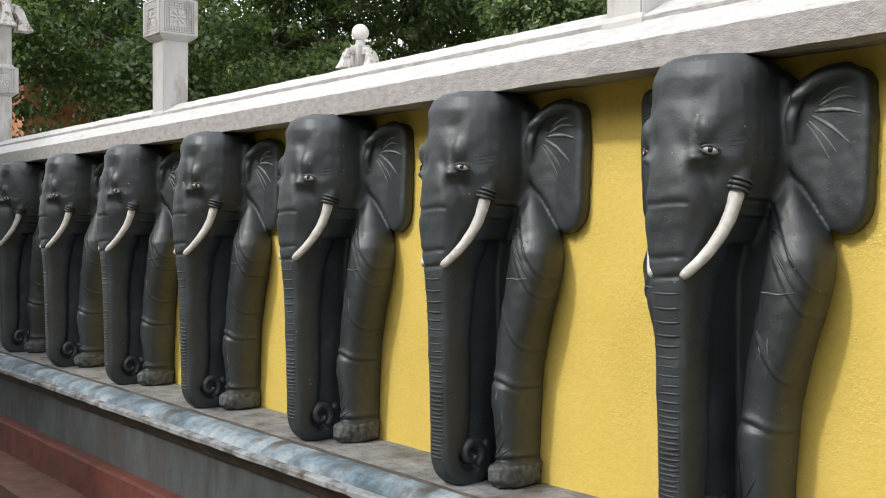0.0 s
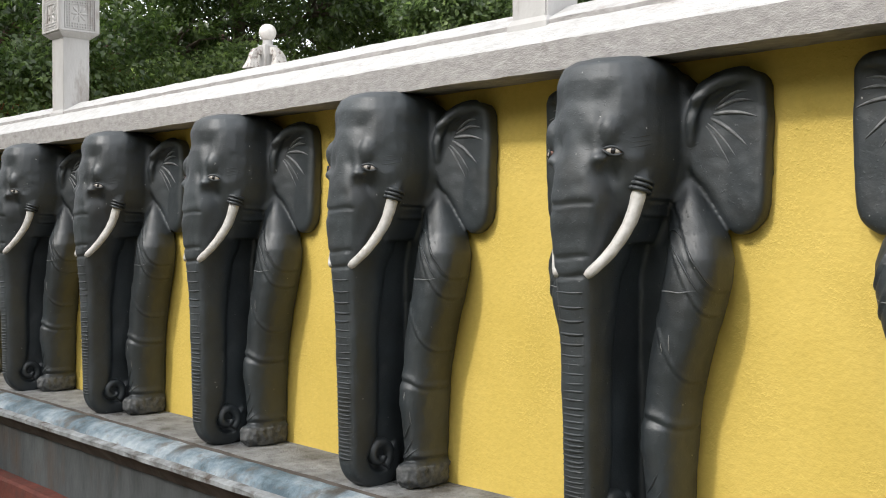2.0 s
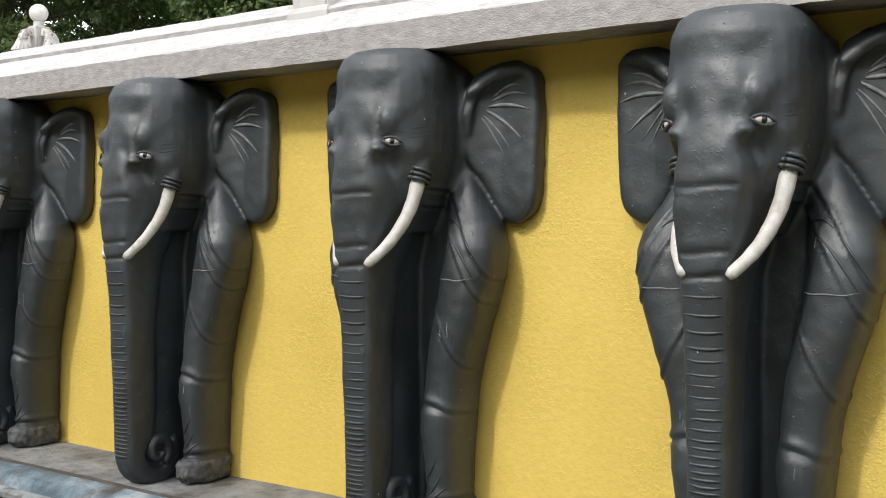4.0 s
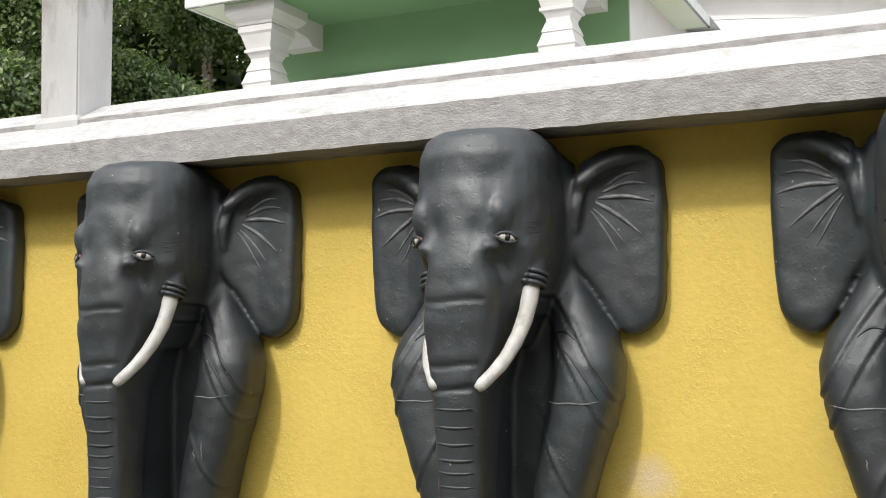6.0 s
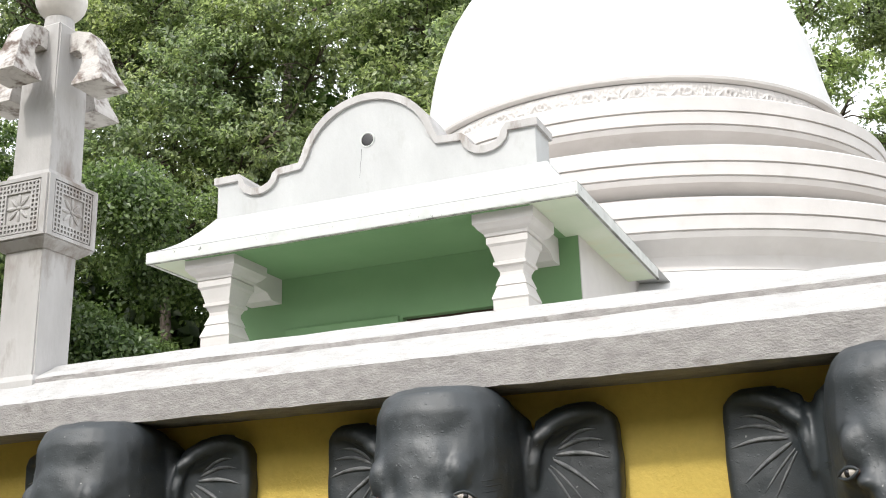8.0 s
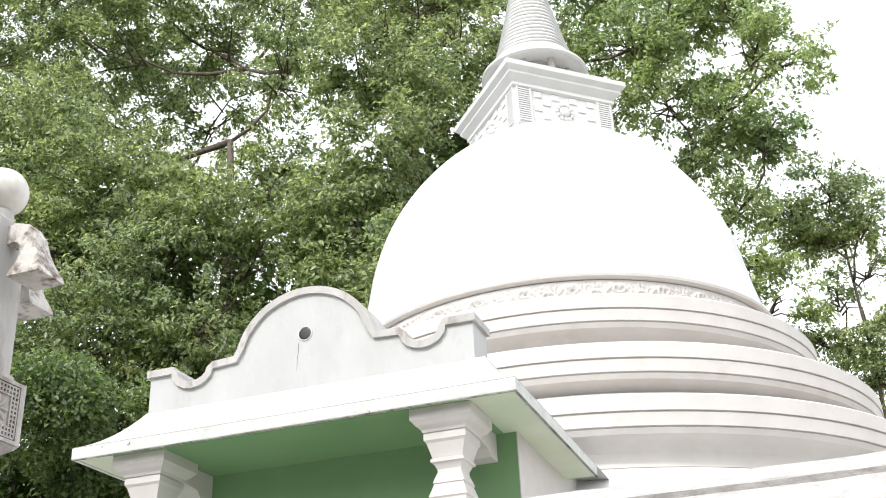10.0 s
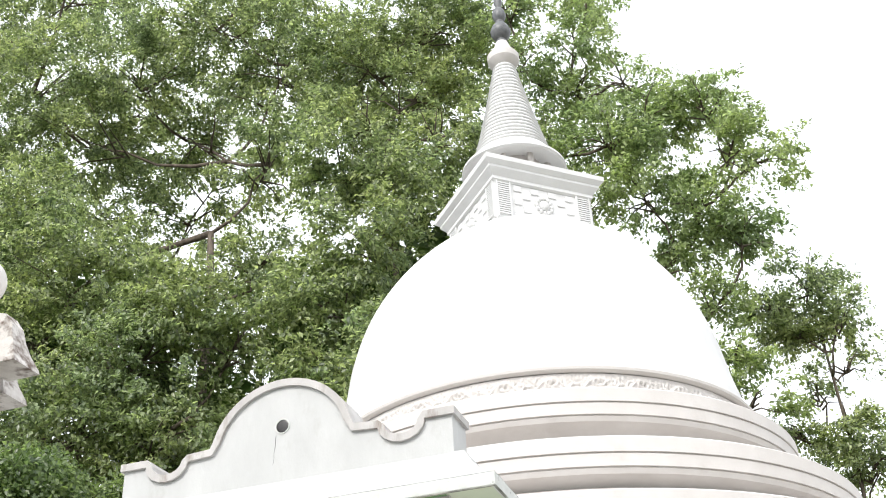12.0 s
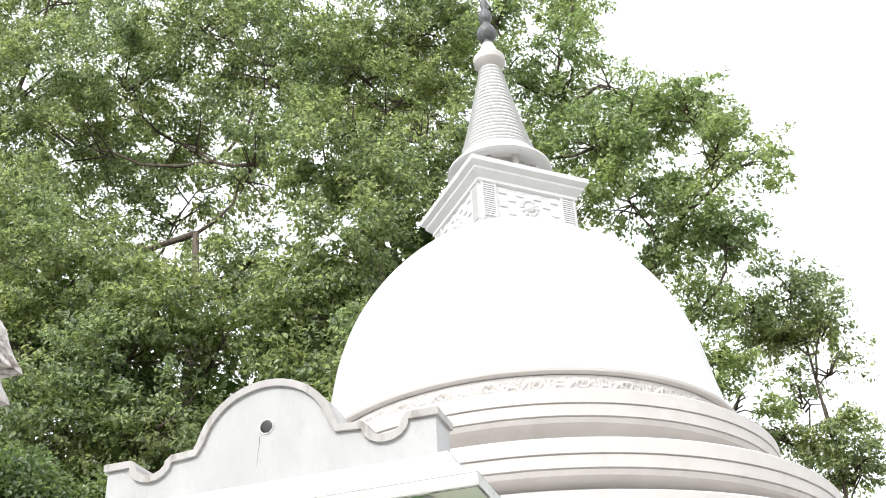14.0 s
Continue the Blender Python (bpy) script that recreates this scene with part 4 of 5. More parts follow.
def stupa():
    top = thing("stupa", (SX, SY, 1.9), "large whitewashed bell-shaped stupa with ringed base and spire", "stupa")
    Z = -1.9

    def p(name, profile, mats, label="", n=160, parent=top, smooth=True):
        bm = revolve([(r, z + Z) for r, z in profile], n)
        ob = part(name, bm, mats, parent, label)
        if smooth:
            ob.data.shade_smooth()
            ob.data.set_sharp_from_angle(angle=radians(28))
        return ob

    def ring(r, z, inner, z_in):
        """Sloping top, two flat bands parted by cut grooves, a fillet and a deep cove."""
        return [(inner, z_in), (r - 0.34, z + 0.12), (r - 0.12, z + 0.05), (r - 0.02, z + 0.018), (r, z), (r, z - 0.12), (r - 0.022, z - 0.122), (r - 0.022, z - 0.133), (r - 0.01, z - 0.135), (r - 0.016, z - 0.235), (r - 0.036, z - 0.237), (r - 0.036, z - 0.248), (r - 0.026, z - 0.25), (r - 0.05, z - 0.29), (r - 0.09, z - 0.296), (r - 0.18, z - 0.335), (r - 0.225, z - 0.385), (r - 0.23, z - 0.44), (r - 0.21, z - 0.5)]

    prof = [(2.1, 5.46)] + ring(2.63, 5.37, 2.2, 5.46)[1:]
    p("base_ring", list(reversed(prof + [(2.2, 4.83), (2.1, 5.46)])), CREAM)
    prof = [(2.35, 4.95)] + ring(3.12, 4.72, 2.4, 4.85)[1:]
    p("base_ring", list(reversed(prof + [(2.6, 4.18), (2.35, 4.95)])), CREAM)
    prof = [(2.85, 4.4)] + ring(3.45, 4.165, 2.9, 4.3)[1:]
    p("base_ring", list(reversed(prof + [(2.9, 3.63), (2.85, 4.4)])), CREAM)
    p("base_drum", [(3.6, 1.9), (3.6, 3.3), (3.52, 3.45), (3.3, 3.6), (3.24, 3.66), (3.0, 3.67)], WHITEWASH)
    dome = [(2.24, 5.66), (2.235, 5.8), (2.2, 5.98), (2.15, 6.2), (2.105, 6.45), (2.06, 6.7), (1.99, 6.95), (1.895, 7.2), (1.76, 7.45), (1.585, 7.7), (1.36, 7.95), (1.1, 8.17), (0.85, 8.34), (0.55, 8.48), (0.25, 8.55), (0.02, 8.57)]
    # a smooth curve through the dome's outline
    fine = []
    for i in range(len(dome) - 1):
        a, b, c, d = dome[max(i - 1, 0)], dome[i], dome[i + 1], dome[min(i + 2, len(dome) - 1)]
        for k in range(4):
            t = k / 4
            fine.append(tuple(0.5 * (2 * b[j] + (c[j] - a[j]) * t + (2 * a[j] - 5 * b[j] + 4 * c[j] - d[j]) * t * t + (3 * b[j] - a[j] - 3 * c[j] + d[j]) * t ** 3) for j in (0, 1)))
    p("dome", fine + [dome[-1]], WHITEWASH, "smooth white dome")
    p("cord", [(2.2, 5.685), (2.29, 5.69), (2.315, 5.705), (2.32, 5.73), (2.3, 5.755), (2.2, 5.765)], CREAM, "grey-white raised cord")
    # frieze of scrolling leaves in relief
    nu, nv = 2000, 22
    rows = []
    for j in range(nv):
        v = j / (nv - 1)
        z = 5.44 + 0.24 * v
        row = []
        for i in range(nu):
            a = 2 * math.pi * i / nu
            s = a * 2.26
            cell = s / 0.43
            k, u = math.floor(cell * 2), cell * 2 % 1.0
            wave = 0.8 * math.exp(-((v - 0.5 - 0.3 * math.sin(cell * 2 * math.pi)) / 0.06) ** 2)
            du, dv = (u - 0.5) * 0.7, v - (0.36 if k % 2 else 0.64)
            rr = math.hypot(du, dv)
            curl = max(0.0, math.sin(rr * 34 + (1 if k % 2 else -1) * math.atan2(dv, du))) * math.exp(-(rr / 0.28) ** 4)
            leaf = 0.6 * max(0.0, 1 - abs(noise.noise((s * 26, v * 7, 3.1))) * 4)
            curl = max(curl, leaf)
            edge = min(1.0, 5 * min(v, 1 - v))
            h = 0.028 * max(wave, curl) * edge + 0.006 * edge * noise.noise((s * 34, v * 9, 1.7))
            r = 2.262 + 0.012 * (1 - v) + h
            row.append((r * math.cos(a), r * math.sin(a), z + Z))
        rows.append(row)
    bm = bmesh.new()
    strip(bm, rows, caps=False)
    part("frieze", bm, CREAM, top, "white band of scrolling leaf relief", True)
    # harmika
    turn = Matrix.Rotation(radians(41.8), 3, "Z")

    def square(name, profile, mat, parent=top, label=""):
        bm = bmesh.new()
        strip(bm, [[turn @ Vector((sx * w, sy * w, z + Z)) for sx, sy in ((-1, -1), (1, -1), (1, 1), (-1, 1))] for w, z in profile])
        return part(name, bm, mat, parent, label)

    h = 0.635
    har = square("harmika", [(h, 8.2), (h, 8.86)], WHITEWASH, label="square white relic box")
    square("cornice", [(h + 0.01, 8.84), (h + 0.035, 8.86), (h + 0.035, 8.9), (h + 0.06, 8.93), (h + 0.1, 8.98), (h + 0.1, 9.01), (h + 0.15, 9.06), (h + 0.155, 9.12), (h + 0.1, 9.135)], WHITEWASH, har)
    for q in range(4):
        m = turn @ Matrix.Rotation(radians(90 * q), 3, "Z")

        def put(name, bm, mat=WHITEWASH):
            bmesh.ops.transform(bm, verts=bm.verts[:], matrix=m.to_4x4())
            return part(name, bm, mat, har)

        for side in (-1, 1):
            bm = bmesh.new()
            for k in range(15):
                z = 8.4 + Z + k * 0.03
                box(bm, (side * 0.53 - 0.075, -h - 0.022, z), (side * 0.53 + 0.075, -h + 0.001, z + 0.016))
            for e in (-0.085, 0.085):
                box(bm, (side * 0.53 + e - 0.01, -h - 0.026, 8.35 + Z), (side * 0.53 + e + 0.01, -h + 0.001, 8.86 + Z))
            put("louvre", bm)
        for r in range(5):
            for c in range(7):
                if (r + c) % 2 == 0 and not (abs(c - 3) < 2 and 0 < r < 4):
                    x, z = (c - 3) * 0.115, 8.42 + Z + r * 0.092
                    bm = bmesh.new()
                    box(bm, (x - 0.05, -h - 0.014, z - 0.04), (x + 0.05, -h + 0.001, z + 0.04), 0.005)
                    put("block", bm)
        bm = bmesh.new()
        for k in range(12):
            a = 2 * math.pi * k / 12
            ellipsoid(bm, (0.1 * math.cos(a), -h, 8.62 + Z + 0.1 * math.sin(a)), (0.03, 0.03, 0.03), 0, 8)
        ellipsoid(bm, (0, -h, 8.62 + Z), (0.07, 0.05, 0.07), 0, 14)
        put("rosette", bm)
    # spire
    p("neck", [(0.36, 9.1), (0.36, 9.62), (0.3, 9.63)], CREAM, n=48)
    for k in range(8):
        a = radians(41.8 + 45 * k)
        bm = bmesh.new()
        bmesh.ops.create_cone(bm, segments=14, radius1=0.04, radius2=0.04, depth=0.5, cap_ends=True, matrix=Matrix.Translation((0.44 * math.cos(a), 0.44 * math.sin(a), 9.37 + Z)))
        part("post", bm, CREAM, top)
    prof = [(0.3, 9.56), (0.59, 9.5), (0.64, 9.485), (0.665, 9.505), (0.66, 9.54), (0.62, 9.575), (0.56, 9.635), (0.515, 9.7), (0.492, 9.74)]
    steps = 23
    for k in range(steps):
        u0, u1 = k / steps, (k + 1) / steps
        r0, r1 = 0.49 + (0.14 - 0.49) * (u0 ** 0.88), 0.49 + (0.14 - 0.49) * (u1 ** 0.88)
        z0, dz = 9.75 + 1.51 * u0, 1.51 / steps
        prof += [(r0 - 0.016, z0), (r0 - 0.002, z0 + dz * 0.08), (r0 + 0.006, z0 + dz * 0.3), (r1 + 0.006, z0 + dz * 0.62), (r1 - 0.004, z0 + dz * 0.86), (r1 - 0.016, z0 + dz * 0.97)]
    p("spire", prof + [(0.13, 11.28)], WHITEWASH, "ringed cream-white conical spire", 64)
    p("spire_cap", [(0.12, 11.26), (0.16, 11.29), (0.2, 11.34), (0.212, 11.36), (0.216, 11.45), (0.196, 11.455), (0.19, 11.48), (0.15, 11.54), (0.115, 11.6), (0.1, 11.66), (0.085, 11.7)], CREAM, n=48)
    p("finial", [(0.07, 11.69), (0.062, 11.76), (0.1, 11.8), (0.135, 11.86), (0.14, 11.92), (0.11, 12.0), (0.06, 12.06), (0.055, 12.1), (0.085, 12.15), (0.095, 12.22), (0.075, 12.3), (0.04, 12.34), (0.038, 12.38), (0.06, 12.44), (0.055, 12.5), (0.025, 12.56), (0.02, 12.72), (0.004, 12.95)], GOLD_DARK, "dark weathered metal finial", 32)


stupa()


# ---- building behind the trees ----
def building():
    top = thing("house", (-17.5, 8.0, GROUND_Z), "orange plastered house behind the trees", "house")
    bm = bmesh.new()
    box(bm, (-4, -5, 0), (0, 1, 4.6))
    part("wall", bm, ORANGE, top)
    bm = bmesh.new()
    strip(bm, [[(-4.6, -5.6, 4.6), (0.6, -5.6, 4.6), (-2, -5.6, 5.9)], [(-4.6, 1.6, 4.6), (0.6, 1.6, 4.6), (-2, 1.6, 5.9)]])
    part("roof", bm, ROOF_TILE, top)
    for y in (-3.4, -0.9):
        bm = bmesh.new()
        box(bm, (-0.02, y - 0.5, 1.9), (0.04, y + 0.5, 3.6))
        part("window", bm, DARK_WOOD, top)


building()


# ---- trees ----
def leaf_sheet(name, verts, n, mat):
    base = np.arange(n) * 4
    faces = np.stack([np.c_[base, base + 1, base + 2], np.c_[base, base + 2, base + 3]], 1).reshape(-1)
    me = bpy.data.meshes.new(name)
    me.vertices.add(len(verts))
    me.vertices.foreach_set("co", verts.ravel())
    me.loops.add(len(faces))
    me.loops.foreach_set("vertex_index", faces)
    me.polygons.add(len(faces) // 3)
    me.polygons.foreach_set("loop_start", np.arange(0, len(faces), 3))
    me.polygons.foreach_set("loop_total", np.full(len(faces) // 3, 3))
    me.materials.append(mat)
    me.update(calc_edges=True)
    me.validate()
    return me


def leaves_mesh(name, blobs, count, size, mat, seed, droop=0.25, shell=0.55):
    """Many small folded leaves in clumps of several, scattered through the outer part of a set of blobs (x, y, z, radius, flatness)."""
    g = np.random.default_rng(seed)
    weight = np.array([b[3] ** 2 for b in blobs])
    per = 22
    clumps = count // per
    pick = g.choice(len(blobs), clumps, p=weight / weight.sum())
    b = np.array(blobs)[pick]
    d = g.normal(size=(clumps, 3))
    d /= np.linalg.norm(d, axis=1)[:, None]
    d[:, 2] = np.where(g.random(clumps) < 0.6, np.abs(d[:, 2]), d[:, 2])
    rad = b[:, 3] * (shell + (1 - shell) * g.random(clumps) ** 0.6)
    c = b[:, :3] + d * rad[:, None] * np.c_[np.ones(clumps), np.ones(clumps), b[:, 4]]
    c = np.repeat(c, per, axis=0)
    out = np.repeat(d, per, axis=0)
    n = len(c)
    c = c + g.normal(size=(n, 3)) * np.array([1, 1, 0.6]) * size * 1.7
    axis = g.normal(size=(n, 3)) + out * 0.9 + np.array([0, 0, -droop])
    axis /= np.linalg.norm(axis, axis=1)[:, None]
    up = g.normal(size=(n, 3)) * 0.4 + np.array([0, -0.2, 0.55]) + out * 0.9
    side = np.cross(axis, up)
    side /= np.linalg.norm(side, axis=1)[:, None] + 1e-9
    nrm = np.cross(side, axis)
    L = size * (0.7 + 0.6 * g.random(n))[:, None]
    W = L * 0.32
    root, tip = c - axis * L * 0.5, c + axis * L * 0.5 - nrm * L * 0.12
    a, e = c + side * W + nrm * L * 0.07, c - side * W + nrm * L * 0.07
    verts = np.stack([root, a, tip, e], 1).reshape(-1, 3)
    return leaf_sheet(name, verts, n, mat)


def spray_leaves(name, sprays, leaf, mat, seed):
    """Small folded leaves set along drooping sprays: rows of place, outward way, length and leaf count."""
    g = np.random.default_rng(seed)
    counts = np.array([q[3] for q in sprays])
    place = np.repeat(np.array([q[0] for q in sprays]), counts, axis=0)
    out = np.repeat(np.array([q[1] for q in sprays]), counts, axis=0)
    size = np.repeat(np.array([q[2] for q in sprays]), counts)[:, None]
    n = len(place)
    along = g.uniform(-0.6, 1.0, (n, 1))
    c = place + out * along * size * 0.75 + g.normal(size=(n, 3)) * np.array([0.3, 0.3, 0.17]) * size * (1.05 - 0.55 * np.abs(along))
    c[:, 2] -= (np.maximum(along, 0) ** 2 * size * 0.28)[:, 0]
    axis = g.normal(size=(n, 3)) * 0.75 + out * 0.8 + np.array([0, 0, -0.45])
    axis /= np.linalg.norm(axis, axis=1)[:, None]
    up = g.normal(size=(n, 3)) * 0.42 + np.array([0, -0.25, 0.75]) + out * 0.35
    side = np.cross(axis, up)
    side /= np.linalg.norm(side, axis=1)[:, None] + 1e-9
    nrm = np.cross(side, axis)
    L = leaf * (0.65 + 0.7 * g.random(n))[:, None]
    W = L * 0.27
    root, tip = c - axis * L * 0.5, c + axis * L * 0.5 - nrm * L * 0.14
    a, e = c + side * W + nrm * L * 0.08 - axis * L * 0.06, c - side * W + nrm * L * 0.08 - axis * L * 0.06
    return leaf_sheet(name, np.stack([root, a, tip, e], 1).reshape(-1, 3), n, mat)


def tree(x, y, trunk_top, lobes, leaf, mat, seed, girth=0.3, fullness=42.0, gap=0.12):
    """A trunk, a limb to every lobe of the crown (x, y, z, radius), twigs, and sprays of leaves round them."""
    rnd = random.Random(seed)
    top = thing("tree", (x, y, GROUND_Z), "tall broadleaf tree with airy bright green foliage", "tree", "trees behind the stupa")
    origin = Vector((x, y, GROUND_Z))
    tip = Vector(trunk_top) - origin
    trunk = [tip * u + Vector((0.3 * math.sin(u * 5 + seed), 0.2 * math.cos(u * 4 + seed), 0)) * u * (1 - u) * 3 for u in (i / 9 for i in range(10))]
    bm = bmesh.new()
    tube(bm, trunk, [girth * (1 - 0.72 * i / 9) * (1.4 if i == 0 else 1) for i in range(10)], 12)
    sprays = []
    nodes = [trunk[k] for k in (4, 5, 6, 7, 8, 9)]
    for lx, ly, lz, lr in sorted(lobes, key=lambda q: (Vector(q[:3]) - origin - tip).length):
        c = Vector((lx, ly, lz)) - origin
        s = min(nodes, key=lambda q: (q - c).length + 2.2 * max(0.0, q.z - c.z + 0.6))
        mid = s.lerp(c, 0.5) + Vector((rnd.uniform(-0.3, 0.3), rnd.uniform(-0.3, 0.3), -0.1 * (c - s).length))
        r = min(girth * 0.42, 0.03 + 0.007 * (c - s).length)
        tube(bm, [s, s.lerp(mid, 0.5) + Vector((0, 0, -0.1)), mid, mid.lerp(c, 0.5) + Vector((rnd.uniform(-0.2, 0.2), 0, 0.1)), c], [r, r * 0.85, r * 0.65, r * 0.5, 0.02], 7)
        nodes += [mid, s.lerp(mid, 0.6), c]
        for k in range(9):
            a, e = rnd.uniform(0, 6.283), rnd.uniform(-0.3, 0.9)
            d = Vector((math.cos(a) * math.cos(e), math.sin(a) * math.cos(e), math.sin(e))) * lr * rnd.uniform(0.7, 1.05)
            f = mid.lerp(c, rnd.uniform(0.3, 1.0))
            tube(bm, [f, f + d * 0.5 + Vector((rnd.uniform(-0.1, 0.1), 0, 0.12)), f + d], [0.028, 0.018, 0.006], 5)
        for k in range(int(fullness * lr ** 2) + 8):
            d = Vector((rnd.gauss(0, 1), rnd.gauss(0, 1), rnd.gauss(0, 1) * 0.9 + 0.15)).normalized()
            bulge = 1 + 0.5 * noise.noise((d * 1.7 + Vector((lx, ly, lz)))[:])
            q = c + Vector((d.x, d.y, d.z * 0.88)) * lr * bulge * (0.3 + 0.78 * rnd.random() ** 0.6)
            if noise.noise(((q + origin) * 0.85)[:]) < -gap:
                continue
            way = Vector((d.x, d.y, d.z * 0.35 + 0.05)).normalized()
            sprays.append((q[:], way[:], rnd.uniform(0.3, 0.62), rnd.randint(26, 64)))
    part("trunk", bm, BARK, top, "dark forked trunk with spreading limbs", True)
    crown = new("crown", spray_leaves("crown", sprays, leaf, mat, seed))
    crown.parent = top
    tagged(crown, "airy crown of small glossy green leaves", kind="stuff")
    return top


def hedge(x0, y0, x1, y1, z0, z1, thick, count, leaf, mat, seed):
    rnd = random.Random(seed)
    blobs = []
    length = math.hypot(x1 - x0, y1 - y0)
    for k in range(int(length * (z1 - z0) * 0.55)):
        u, v = rnd.random(), rnd.random()
        blobs.append((x0 + (x1 - x0) * u + rnd.uniform(-thick, thick), y0 + (y1 - y0) * u + rnd.uniform(-thick, thick), z0 + (z1 - z0) * v, rnd.uniform(0.5, 1.0), 0.85))
    ob = new("shrubbery", leaves_mesh("shrubbery", blobs, count, leaf, mat, seed, 0.5, 0.35))
    return tagged(ob, "tangled dark green shrubs and creepers behind the terrace", "shrubs", kind="stuff")


NEAR_CROWN = [(-13.1, 15.5, 14.2, 2.0), (-15.1, 15.5, 16.4, 1.6), (-10.3, 15.0, 12.4, 1.3), (-11.3, 15.0, 11.6, 1.5), (-13.9, 15.2, 12.6, 1.7), (-8.9, 15.3, 12.0, 0.9), (-10.2, 15.0, 10.0, 1.4), (-12.5, 14.5, 10.0, 1.8), (-17.0, 15.0, 14.9, 2.2), (-15.5, 14.5, 9.5, 2.0)]
TALL_CROWN = [(-9.9, 18.0, 18.3, 1.3), (-15.7, 18.0, 20.5, 2.0), (-14.5, 18.0, 22.8, 2.2), (-17.4, 17.5, 22.7, 2.3), (-12.1, 18.5, 24.0, 2.1), (-13.4, 19.5, 21.1, 1.3), (-10.0, 19.0, 22.4, 1.8), (-10.3, 18.5, 15.7, 0.9), (-19.8, 17.0, 21.2, 3.0), (-21.6, 18.0, 27.5, 3.1), (-16.8, 18.0, 28.0, 2.9), (-10.7, 19.0, 26.7, 2.7), (-18.5, 18.0, 17.5, 2.0)]
MIDDLE_CROWN = [(-7.6, 16.0, 12.7, 1.1), (-6.6, 16.0, 14.0, 1.1), (-6.3, 17.0, 16.0, 1.2), (-7.3, 16.5, 16.4, 1.3), (-6.2, 19.0, 20.0, 1.3), (-7.7, 19.0, 21.7, 1.6), (-5.6, 19.5, 22.6, 1.4), (-7.3, 15.5, 10.6, 1.0), (-6.0, 19.5, 25.6, 2.0), (-7.9, 18.0, 18.8, 1.2), (-5.2, 18.0, 17.8, 1.2), (-5.4, 15.8, 11.6, 1.1)]
RIGHT_CROWN = [(-3.9, 20.0, 21.4, 1.2), (-1.9, 20.5, 22.0, 1.1), (-1.2, 20.5, 20.2, 1.2), (-0.3, 20.5, 18.6, 1.2), (0.7, 20.5, 18.8, 1.0), (1.3, 20.5, 17.4, 1.1), (2.1, 20.5, 16.8, 0.7), (-1.5, 20.0, 17.9, 1.1), (-1.0, 20.5, 16.7, 1.1), (0.3, 20.5, 15.8, 1.2), (1.1, 20.5, 15.0, 0.8), (-0.4, 21.0, 15.0, 0.8), (0.3, 21.0, 13.5, 0.7), (0.4, 21.0, 12.0, 0.7), (0.7, 21.0, 10.9, 0.8), (-2.6, 21.0, 20.6, 0.9), (-4.0, 20.5, 24.0, 1.2), (-1.8, 20.5, 24.3, 1.2), (-3.4, 20.5, 18.6, 1.2), (-3.0, 20.5, 16.5, 1.2)]
SMALL_CROWN = [(2.5, 23.0, 14.6, 0.9), (1.4, 23.0, 14.1, 0.7), (1.8, 23.0, 13.2, 0.7), (3.0, 23.0, 13.4, 0.8), (2.8, 23.0, 12.1, 0.6), (2.0, 23.0, 11.8, 0.6), (2.5, 23.0, 10.6, 0.8), (2.8, 23.0, 9.8, 0.8), (1.3, 23.0, 10.8, 0.7)]
BACK_CROWN = [(-17.5, 22.5, 25.5, 2.6), (-14.3, 22.5, 21.5, 2.4), (-12.8, 22.5, 17.6, 1.6), (-12.0, 22.5, 25.0, 2.6), (-8.5, 22.5, 20.6, 2.0), (-9.2, 22.5, 24.5, 2.4), (-7.5, 22.5, 17.0, 2.0), (-9.9, 22.5, 14.6, 2.0), (-5.0, 22.5, 20.4, 1.8), (-16.6, 22.5, 18.4, 2.4), (-18.6, 22.5, 22.0, 2.4), (-14.5, 22.5, 14.0, 2.0), (-12.0, 22.5, 12.0, 2.0), (-6.4, 22.5, 23.6, 2.0)]
LOW_WEST = [(-16.5, 8.0, 11.0, 1.8), (-14.8, 8.4, 9.6, 1.5), (-17.8, 7.2, 8.6, 1.8), (-15.6, 7.0, 7.0, 1.6), (-18.0, 8.6, 5.5, 1.6), (-14.6, 8.8, 5.4, 1.4), (-16.4, 6.6, 4.6, 1.4), (-17.5, 11.5, 6.5, 2.0), (-18.5, 13.5, 5.5, 2.2), (-16.0, 12.5, 8.5, 2.0), (-19.0, 10.5, 8.5, 2.0)]
FAR_WEST = [(-19.0, 3.0, 10.0, 1.8), (-17.6, 3.6, 8.4, 1.5), (-20.6, 2.6, 8.0, 1.8), (-18.4, 2.2, 6.2, 1.6), (-20.0, 4.0, 5.0, 1.6), (-17.2, 4.0, 4.4, 1.4)]
LOW_MIDDLE = [(-5.5, 15.0, 9.0, 1.6), (-7.4, 14.8, 8.2, 1.5), (-3.4, 15.4, 7.6, 1.5), (-9.2, 14.6, 7.4, 1.5), (-6.2, 14.6, 6.2, 1.5), (-8.2, 14.2, 5.2, 1.4), (-4.2, 15.0, 5.4, 1.4)]
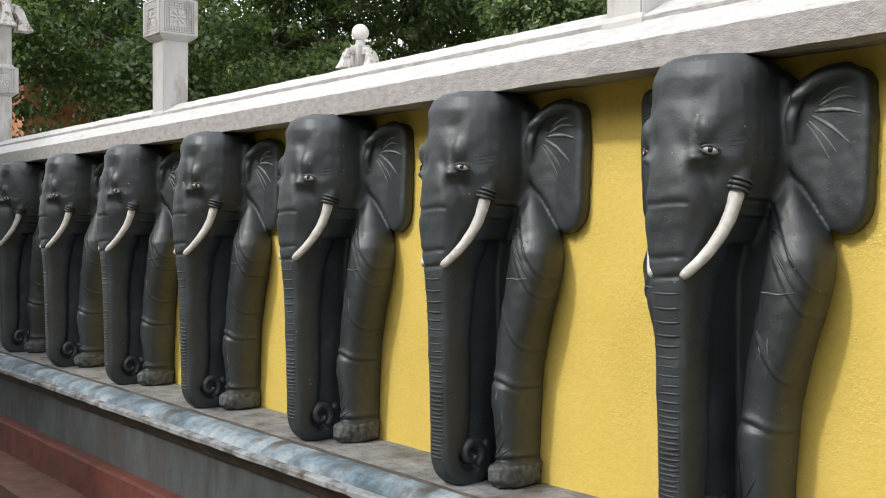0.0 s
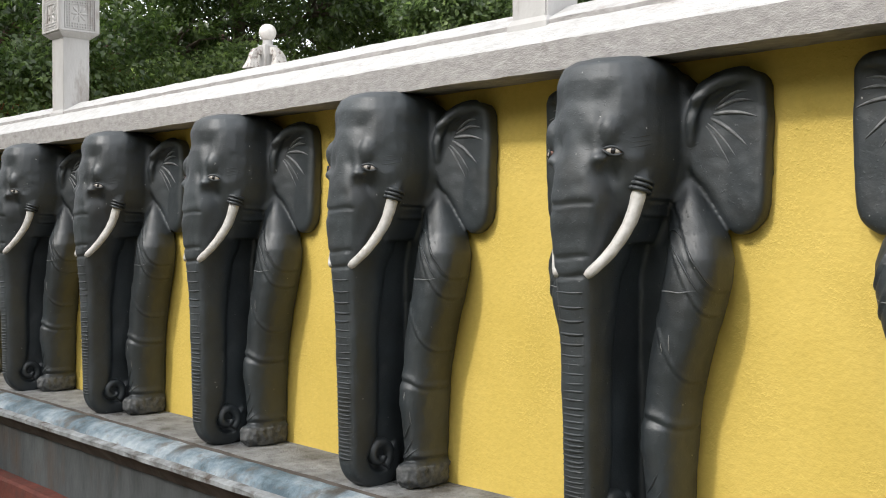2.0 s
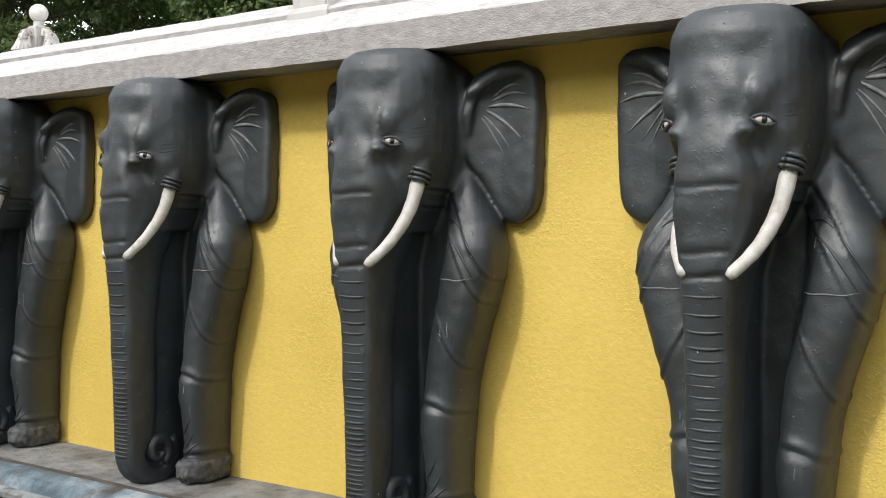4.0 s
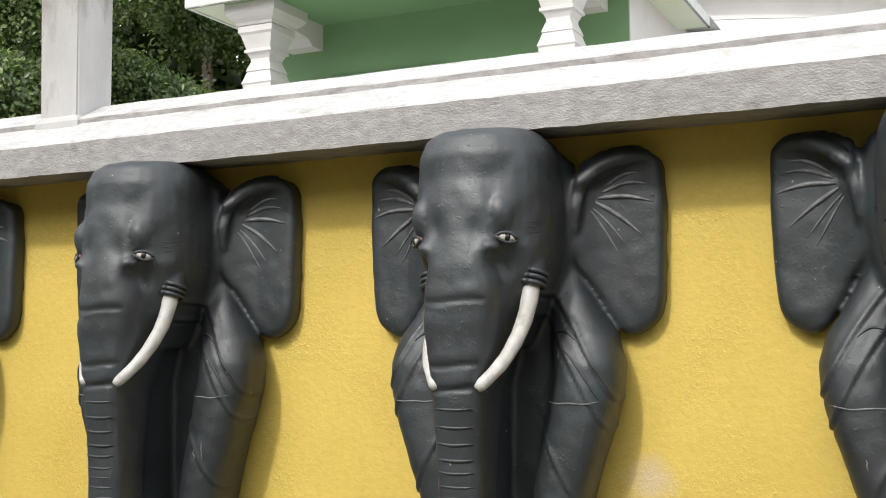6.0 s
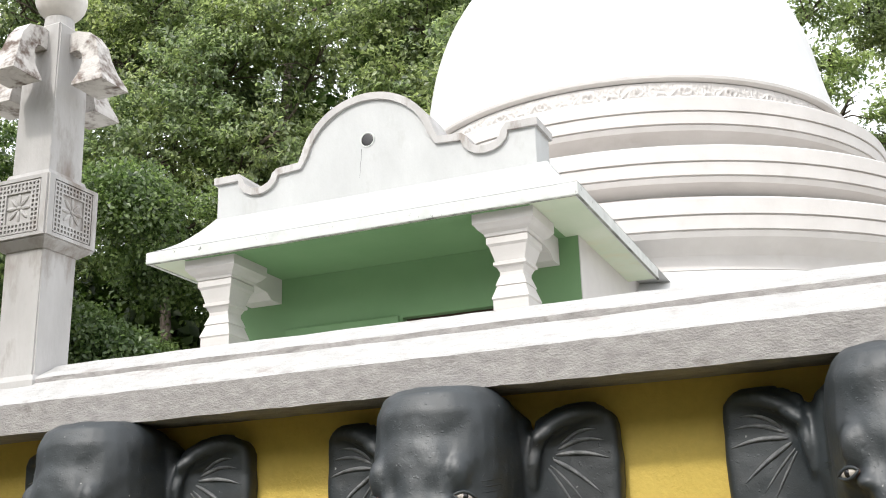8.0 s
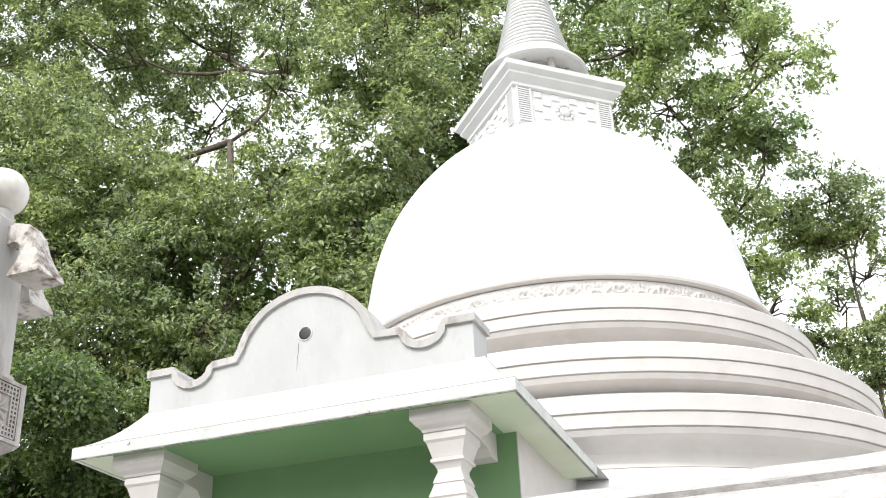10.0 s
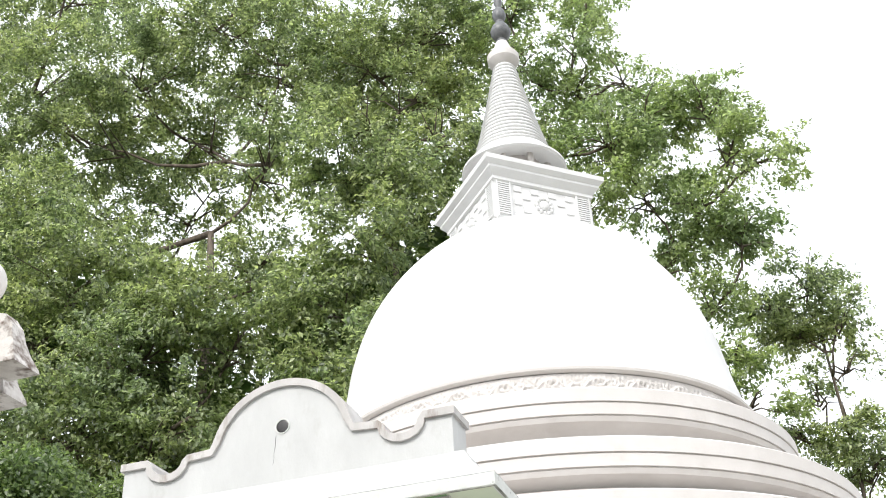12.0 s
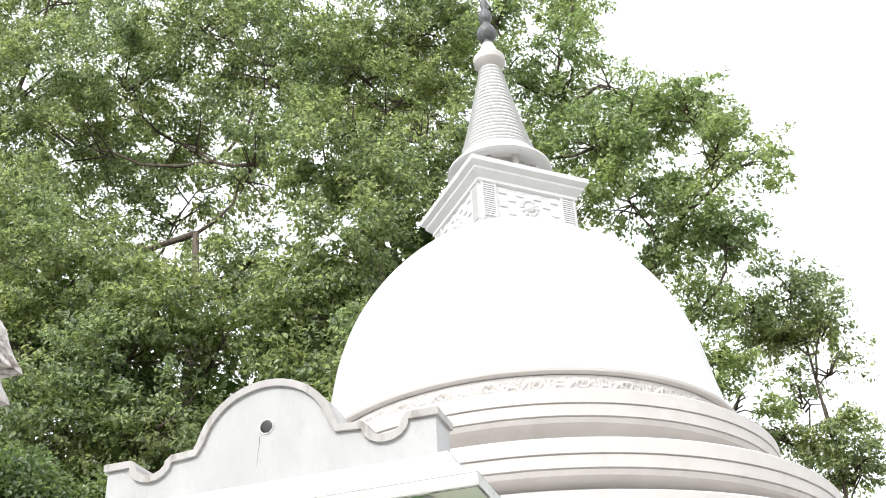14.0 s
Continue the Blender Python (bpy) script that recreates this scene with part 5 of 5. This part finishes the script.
UNSEEN_SHADE_CROWN = [(-8.5, -5.6, 4.2, 1.6), (-10.5, -5.4, 5.0, 1.8), (-6.8, -5.8, 3.4, 1.2), (-12.6, -5.6, 4.6, 1.8), (-9.4, -6.0, 6.4, 1.8), (-11.4, -6.2, 7.2, 1.7)]
tree(-12.0, 15.4, (-12.6, 15.4, 11.0), NEAR_CROWN, 0.12, LEAF_A, 1, 0.2, 92, 0.26)
tree(-10.4, 17.0, (-11.0, 17.2, 16.0), TALL_CROWN, 0.125, LEAF_A, 2, 0.27, 68, 0.14)
tree(-6.9, 17.6, (-6.6, 18.0, 15.5), MIDDLE_CROWN, 0.125, LEAF_A, 3, 0.2, 92, 0.18)
tree(-1.6, 20.8, (-1.9, 20.6, 15.0), RIGHT_CROWN, 0.13, LEAF_C, 8, 0.17, 72, 0.16)
tree(2.1, 23.2, (2.4, 23.0, 13.6), SMALL_CROWN, 0.12, LEAF_A, 4, 0.09, 96, 0.08)
tree(-16.5, 8.0, (-16.5, 8.0, 9.0), LOW_WEST, 0.11, LEAF_B, 5, 0.22, 84, 0.5)
tree(-19.0, 3.0, (-19.0, 3.0, 8.5), FAR_WEST, 0.11, LEAF_B, 6, 0.22, 85, 0.5)
tree(-6.0, 15.2, (-6.0, 15.0, 7.5), LOW_MIDDLE, 0.14, LEAF_A, 7, 0.2, 90, 0.3)
tree(-10.5, 22.0, (-10.8, 22.4, 15.0), BACK_CROWN, 0.16, LEAF_A, 9, 0.22, 22, 0.12)
# unseen tree added south of the wall to shade its west end
tree(-9.8, -5.8, (-9.8, -5.8, 4.5), UNSEEN_SHADE_CROWN, 0.24, LEAF_B, 31, 0.22, 60, 0.5)
hedge(-13.4, 0.6, -13.0, 4.6, 0.5, 6.0, 0.7, 24000, 0.08, LEAF_B, 23)
hedge(-13.5, 4.2, -9.5, 14.0, 0.5, 7.8, 1.0, 245000, 0.088, LEAF_D, 21)
hedge(-9.5, 14.0, 4.5, 17.5, 0.5, 5.0, 1.2, 36000, 0.18, LEAF_B, 22)
hedge(-22.0, 18.5, -4.0, 21.0, 2.0, 16.0, 1.2, 60000, 0.36, LEAF_B, 24)
# unseen hedge added behind the viewpoint to hold back the low sky light
hedge(-26.0, -12.5, 24.0, -12.5, 0.0, 6.0, 0.8, 26000, 0.5, LEAF_B, 41)
